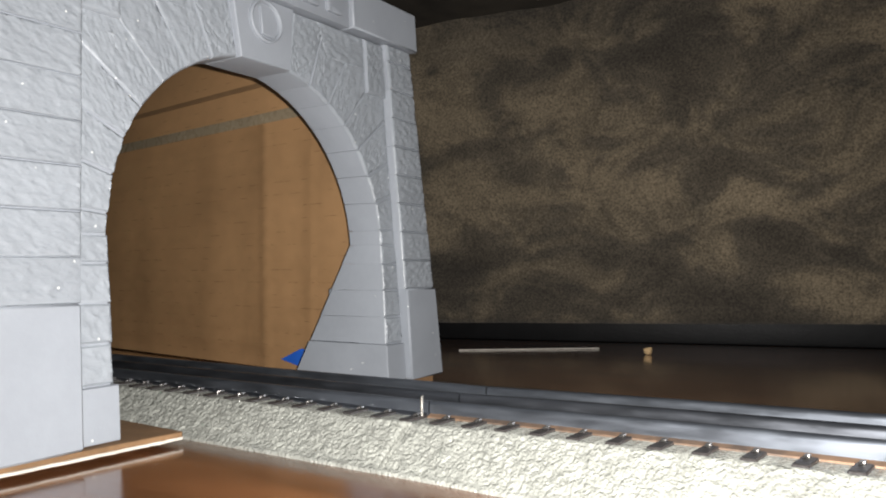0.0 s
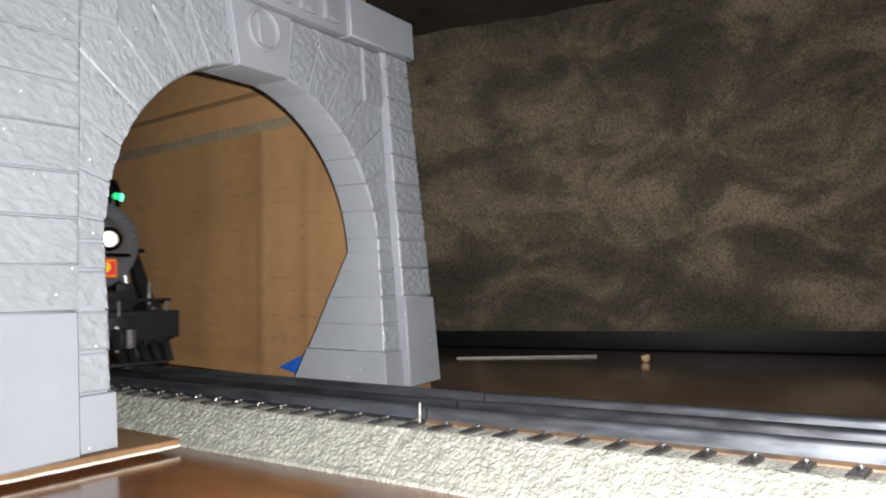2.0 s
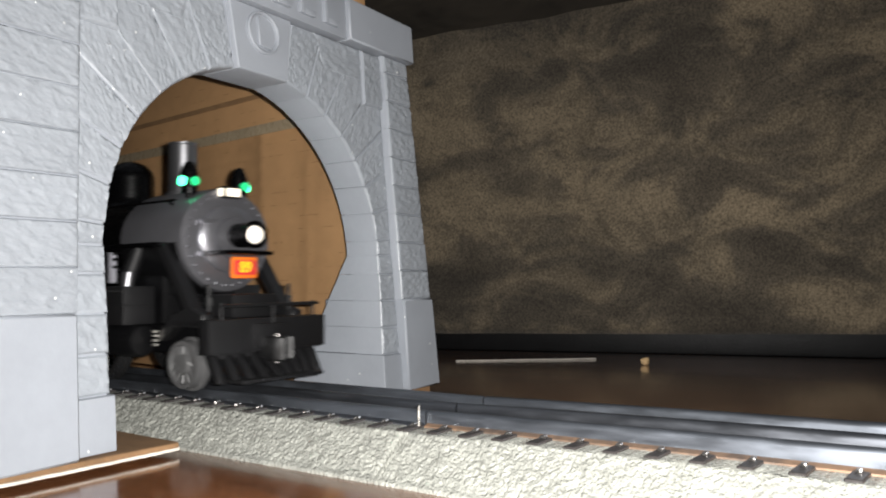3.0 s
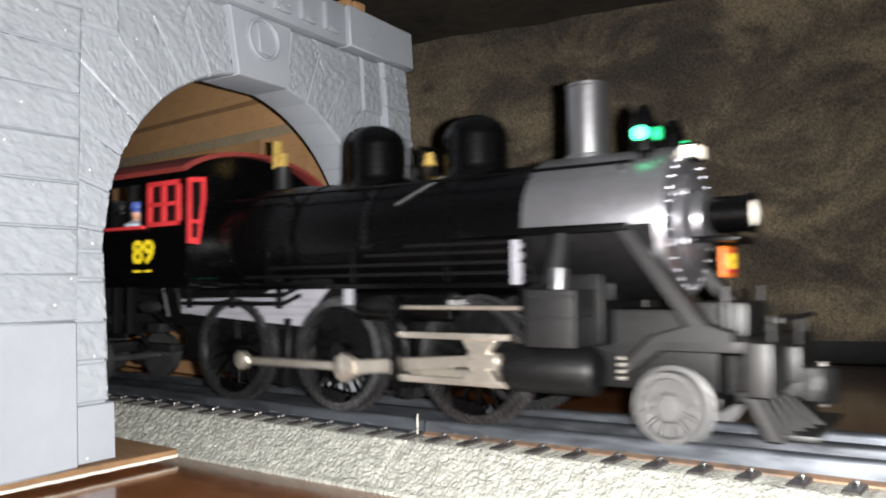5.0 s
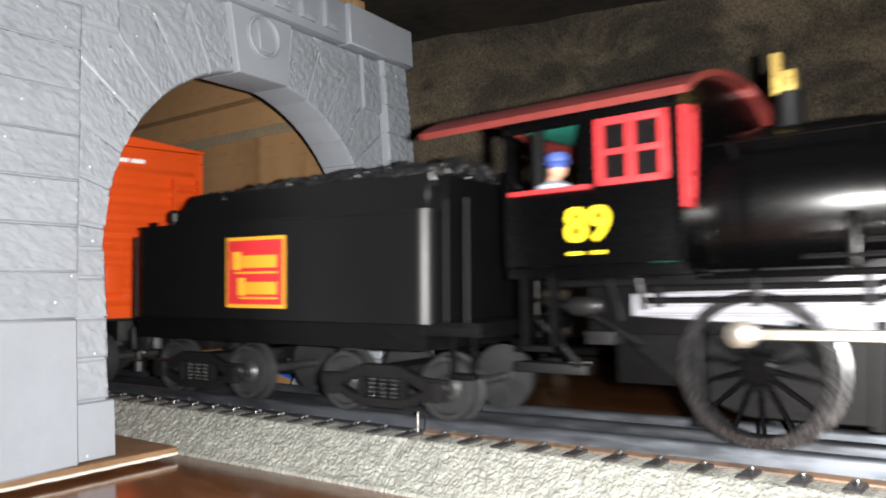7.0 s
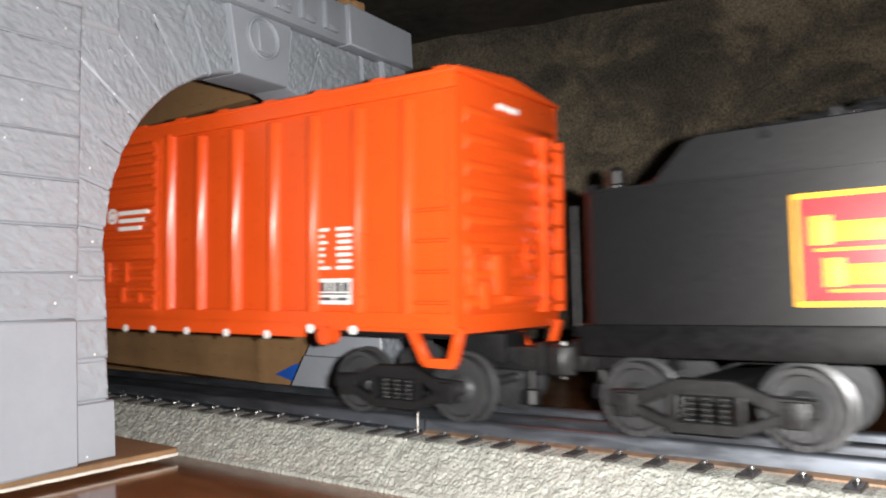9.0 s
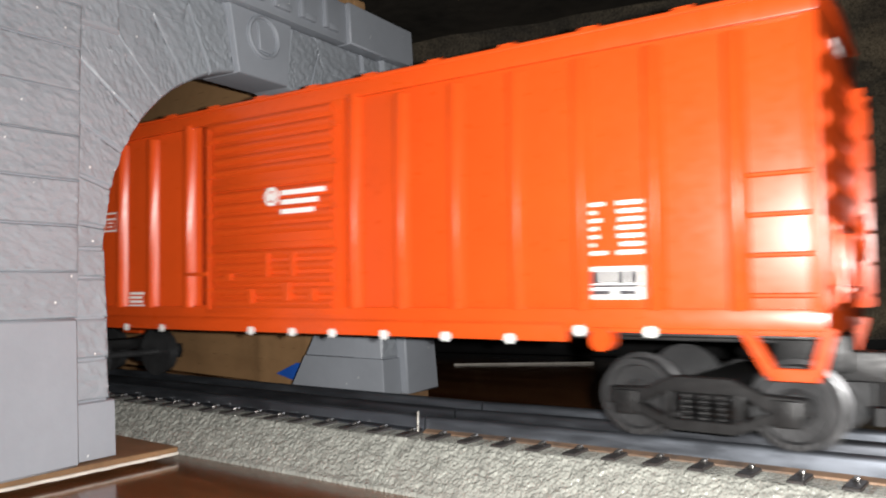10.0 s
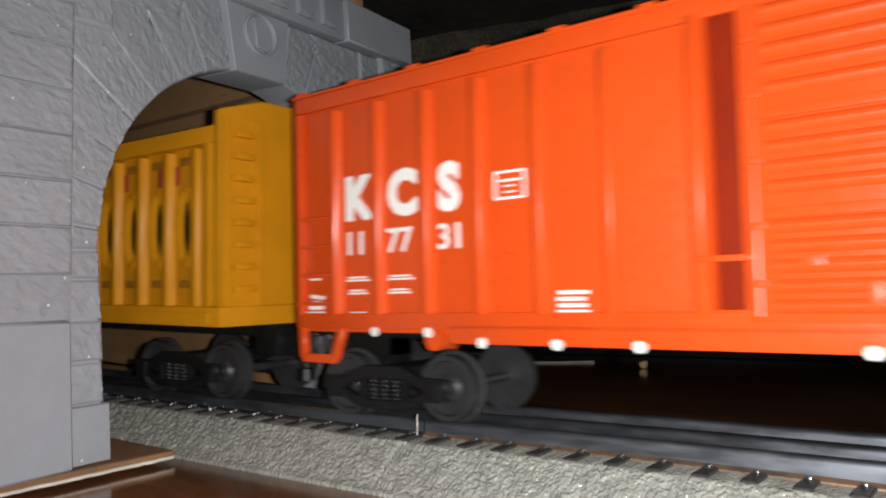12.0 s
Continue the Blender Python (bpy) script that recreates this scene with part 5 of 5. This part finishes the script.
    part("underframe", block(block(bm_new(), (REAR + 4, H - 4), (-6, 6), (25.5, 29), .6), (REAR + 2, H - 2), (-26, 26), (28, 29.2), .3), M_TRUCK, c)
    for ob in c.children:
        ob.location.z -= 2.1 * MM      # the body rides low over its trucks
    for x in (-145, 142.5):
        SWIVEL.append((truck(c, x, 38, 9.9), x, c))
    return c


# -- the golden yellow lumber car; x = 0 in its middle --
def lumber_car():
    c = holder("lumber_car", "golden yellow model centre-beam lumber car with oval cut-outs", "freight car")
    H = 150
    bm = block(bm_new(), (-H, H), (-32, 32), (27, 34), .6)
    block(bm, (-H + 6, H - 6), (-32.6, 32.6), (28, 32), .3)
    part("deck", bm, M_MUSTARD, c)
    # centre wall with oval openings, between ribs
    n, x0, x1 = 15, -135.0, 132.0
    step = (x1 - x0) / n
    for i in range(n):
        a, b = x0 + step * i, x0 + step * (i + 1)
        m = (a + b) / 2
        bm = bm_new()
        ov = [(m + 4.1 * math.cos(2 * math.pi * k / 20), 63 + 13.6 * math.sin(2 * math.pi * k / 20)) for k in range(20)]
        def rim(p):
            dx, dz = p[0] - m, p[1] - 63
            k = min((b - a) / 2 / max(abs(dx), 1e-6), (32 if dz > 0 else 29) / max(abs(dz), 1e-6))
            return (m + dx * k, 63 + dz * k)
        for k in range(20):
            p, q2 = ov[k], ov[(k + 1) % 20]
            prism(bm, [p, q2, rim(q2), rim(p)], -27, -25, "y")
        bmesh.ops.remove_doubles(bm, verts=bm.verts[:], dist=1e-7)
        panel = part("wall_panel", bm, M_MUSTARD, c)
        lip = bm_new()
        for k in range(20):
            (xa, za), (xb, zb) = ov[k], ov[(k + 1) % 20]
            g = [(m + (x - m) * 1.22, 63 + (z - 63) * 1.1) for x, z in ((xa, za), (xb, zb))]
            prism(lip, [(xa, za), (xb, zb), g[1], g[0]], -28.2, -26.9, "y")
        bmesh.ops.remove_doubles(lip, verts=lip.verts[:], dist=1e-7)
        part("oval_lip", lip, M_MUSTARD, panel)
        for z0 in (40.5, 86):
            part("louvre", block(bm_new(), (m - 3.6, m + 3.6), (-27.6, -26.9), (z0, z0 + 3), .3), M_MUSTARD_DARK, panel, "dark stencilled louvre")
    for i in range(n + 1):
        x = x0 + step * i
        part("wall_rib", prism(bm_new(), [(x - 2.4, -26.6), (x - 1.5, -30.2), (x + 1.5, -30.2), (x + 2.4, -26.6)], 34, 91, "z", .2), M_MUSTARD, c)
    for x in (-140, 139.5):
        part("end_stanchion", block(bm_new(), (x - 2.2, x + 2.2), (-30.4, -25), (34, 93.4), .4), M_MUSTARD, c)
    part("top_chord", block(bm_new(), (-H + 6, H - 6), (-30.6, 30.6), (92.0, 98.2), .7), M_MUSTARD, c)
    part("inner_wall", block(bm_new(), (-H + 6, H - 6), (25, 27), (34, 94), .3), M_MUSTARD, c)
    for e in (-1, 1):
        bm = prism(bm_new(), [(-31.6, 34), (-31.6, 103), (-13, 108.6), (13, 108.6), (31.6, 103), (31.6, 34)], *sorted((e * (H - 4.5), e * H)), "x", .5)
        bulk = part("bulkhead", bm, M_MUSTARD, c, "golden yellow end bulkhead")
        for k in range(8):
            z = 39 + 7.8 * k
            part("rung", block(bm_new(), tuple(sorted((e * (H - .3), e * (H + 2.2)))), (-27, -18.5), (z, z + 2.2), .4), M_MUSTARD, bulk)
        for y0 in (-31.4, -17):
            part("end_post", block(bm_new(), tuple(sorted((e * (H - .2), e * (H + 1.6)))), (y0, y0 + 3), (34, 100.6), .4), M_MUSTARD, bulk)
        coupler(c, e * (H + 4), e, 8, 3.5)
    bm = bm_new()
    for k in range(4):
        block(bm, (H - 68 + 11.6 * k, H - 65.5 + 11.6 * k), (-27.3, -27.0), (79, 86), 0)
    part("faded_marks", bm, M_MAROON, c, "faded dark red painted marks")
    part("underframe", block(bm_new(), (-H + 4, H - 4), (-5, 5), (22, 27), 1), M_TRUCK, c)
    # added dark filler, no part of the car: shade behind the ovals
    part("load_core", block(bm_new(), (-H + 6, H - 6), (-21, 21), (34, 93), .3), M_TRUCK, c, "added dark block that gives the shade inside the centre walls")
    for x in (-114, 114):
        SWIVEL.append((truck(c, x, 38, 9.9), x, c))
    return c


engine, coal_tender, orange_car, yellow_car = locomotive(), tender(), box_car(), lumber_car()
RODS = running_gear(engine)

# track, laid last: one near section holds the joint
for k in (-1, 0):
    track_section(JOINT + .254 * k, JOINT + .254 * (k + 1), True, True, k == 0)
for k in (1, 2):
    track_section(JOINT + .254 * k, JOINT + .254 * (k + 1), False, False, False)
for k in range(-6, -1):
    track_section(JOINT + .254 * k, JOINT + .254 * (k + 1), False, k > -3, False)


# ---- what moves ----
CLOCK = [0, 2.2, 2.6, 4.3, 5.0, 5.5, 6.0, 6.5, 7.2, 8.8, 9.4, 10.4, 11.0, 12.0]
WAY = [-.4300, -.2525, -.2210, -.0632, .0032, .0503, .0962, .1428, .2076, .3585, .4145, .5106, .5675, .6608]


def travelled(t):
    """The length along the track at which the whistle stands at t seconds."""
    return float(np.interp(t, CLOCK, WAY))


def ridden(s, front, rear, ahead):
    """The pose of a body that rides at s on two points, front and rear of it by so much; ahead: its origin from s."""
    a, b = route(s + rear)[0], route(s + front)[0]
    d = (b - a).normalized()
    o = a + d * (ahead - rear)
    za, zb = rise(s + rear), rise(s + front)
    slope = (zb - za) / (front - rear)
    return pose(o[0], o[1], RAIL_Z + za + slope * (ahead - rear), 0, -math.degrees(math.atan(slope)), math.degrees(math.atan2(d[1], d[0]))), math.atan2(d[1], d[0])


def motions():
    times = [k / 10 for k in range(121)]
    bodies = ((engine, .0985, -.005, 0.0, 0.0), (coal_tender, .046, -.041, 0.0, -.1614), (orange_car, .1425, -.145, 0.0, -.4407), (yellow_car, .114, -.114, 0.0, -.7990))
    turn = {}
    for ob, front, rear, ahead, shift in bodies:
        rows = []
        for t in times:
            m, a = ridden(travelled(t) + shift, front, rear, ahead)
            turn[ob, t] = a
            rows.append((t, m))
        walk(ob, rows)
    lag = {b[0]: b[4] for b in bodies}
    for ob, x, car in SWIVEL:
        walk(ob, [(t, pose(x * MM, 0, 0, 0, 0, math.degrees(route(travelled(t) + lag[car] + x * MM)[1] - turn[car, t]))) for t in times])
    for ob, r, at in SPIN:
        walk(ob, [(t, pose(at[0] * MM, at[1] * MM, at[2] * MM, 0, math.degrees(travelled(t) / (r * MM)), 0)) for t in times])
    for s, side, main, cross in RODS:
        rows_side, rows_main, rows_cross = [], [], []
        for t in times:
            a = CRANK_PHASE - travelled(t) / .0180 + (math.pi / 2 if s > 0 else 0)
            px, pz = 47.9 + CRANK * math.cos(a), 18.6 + CRANK * math.sin(a)
            lean = math.asin((19.6 - pz) / REACH)
            rows_side.append((t, pose(px * MM, s * 22.6 * MM, pz * MM)))
            rows_main.append((t, pose(px * MM, s * 25.4 * MM, pz * MM, 0, -math.degrees(lean), 0)))
            rows_cross.append((t, pose((px + REACH * math.cos(lean)) * MM, s * 27.5 * MM, 19.6 * MM)))
        walk(side, rows_side)
        walk(main, rows_main)
        walk(cross, rows_cross)


CRANK_PHASE = radians(345)
motions()
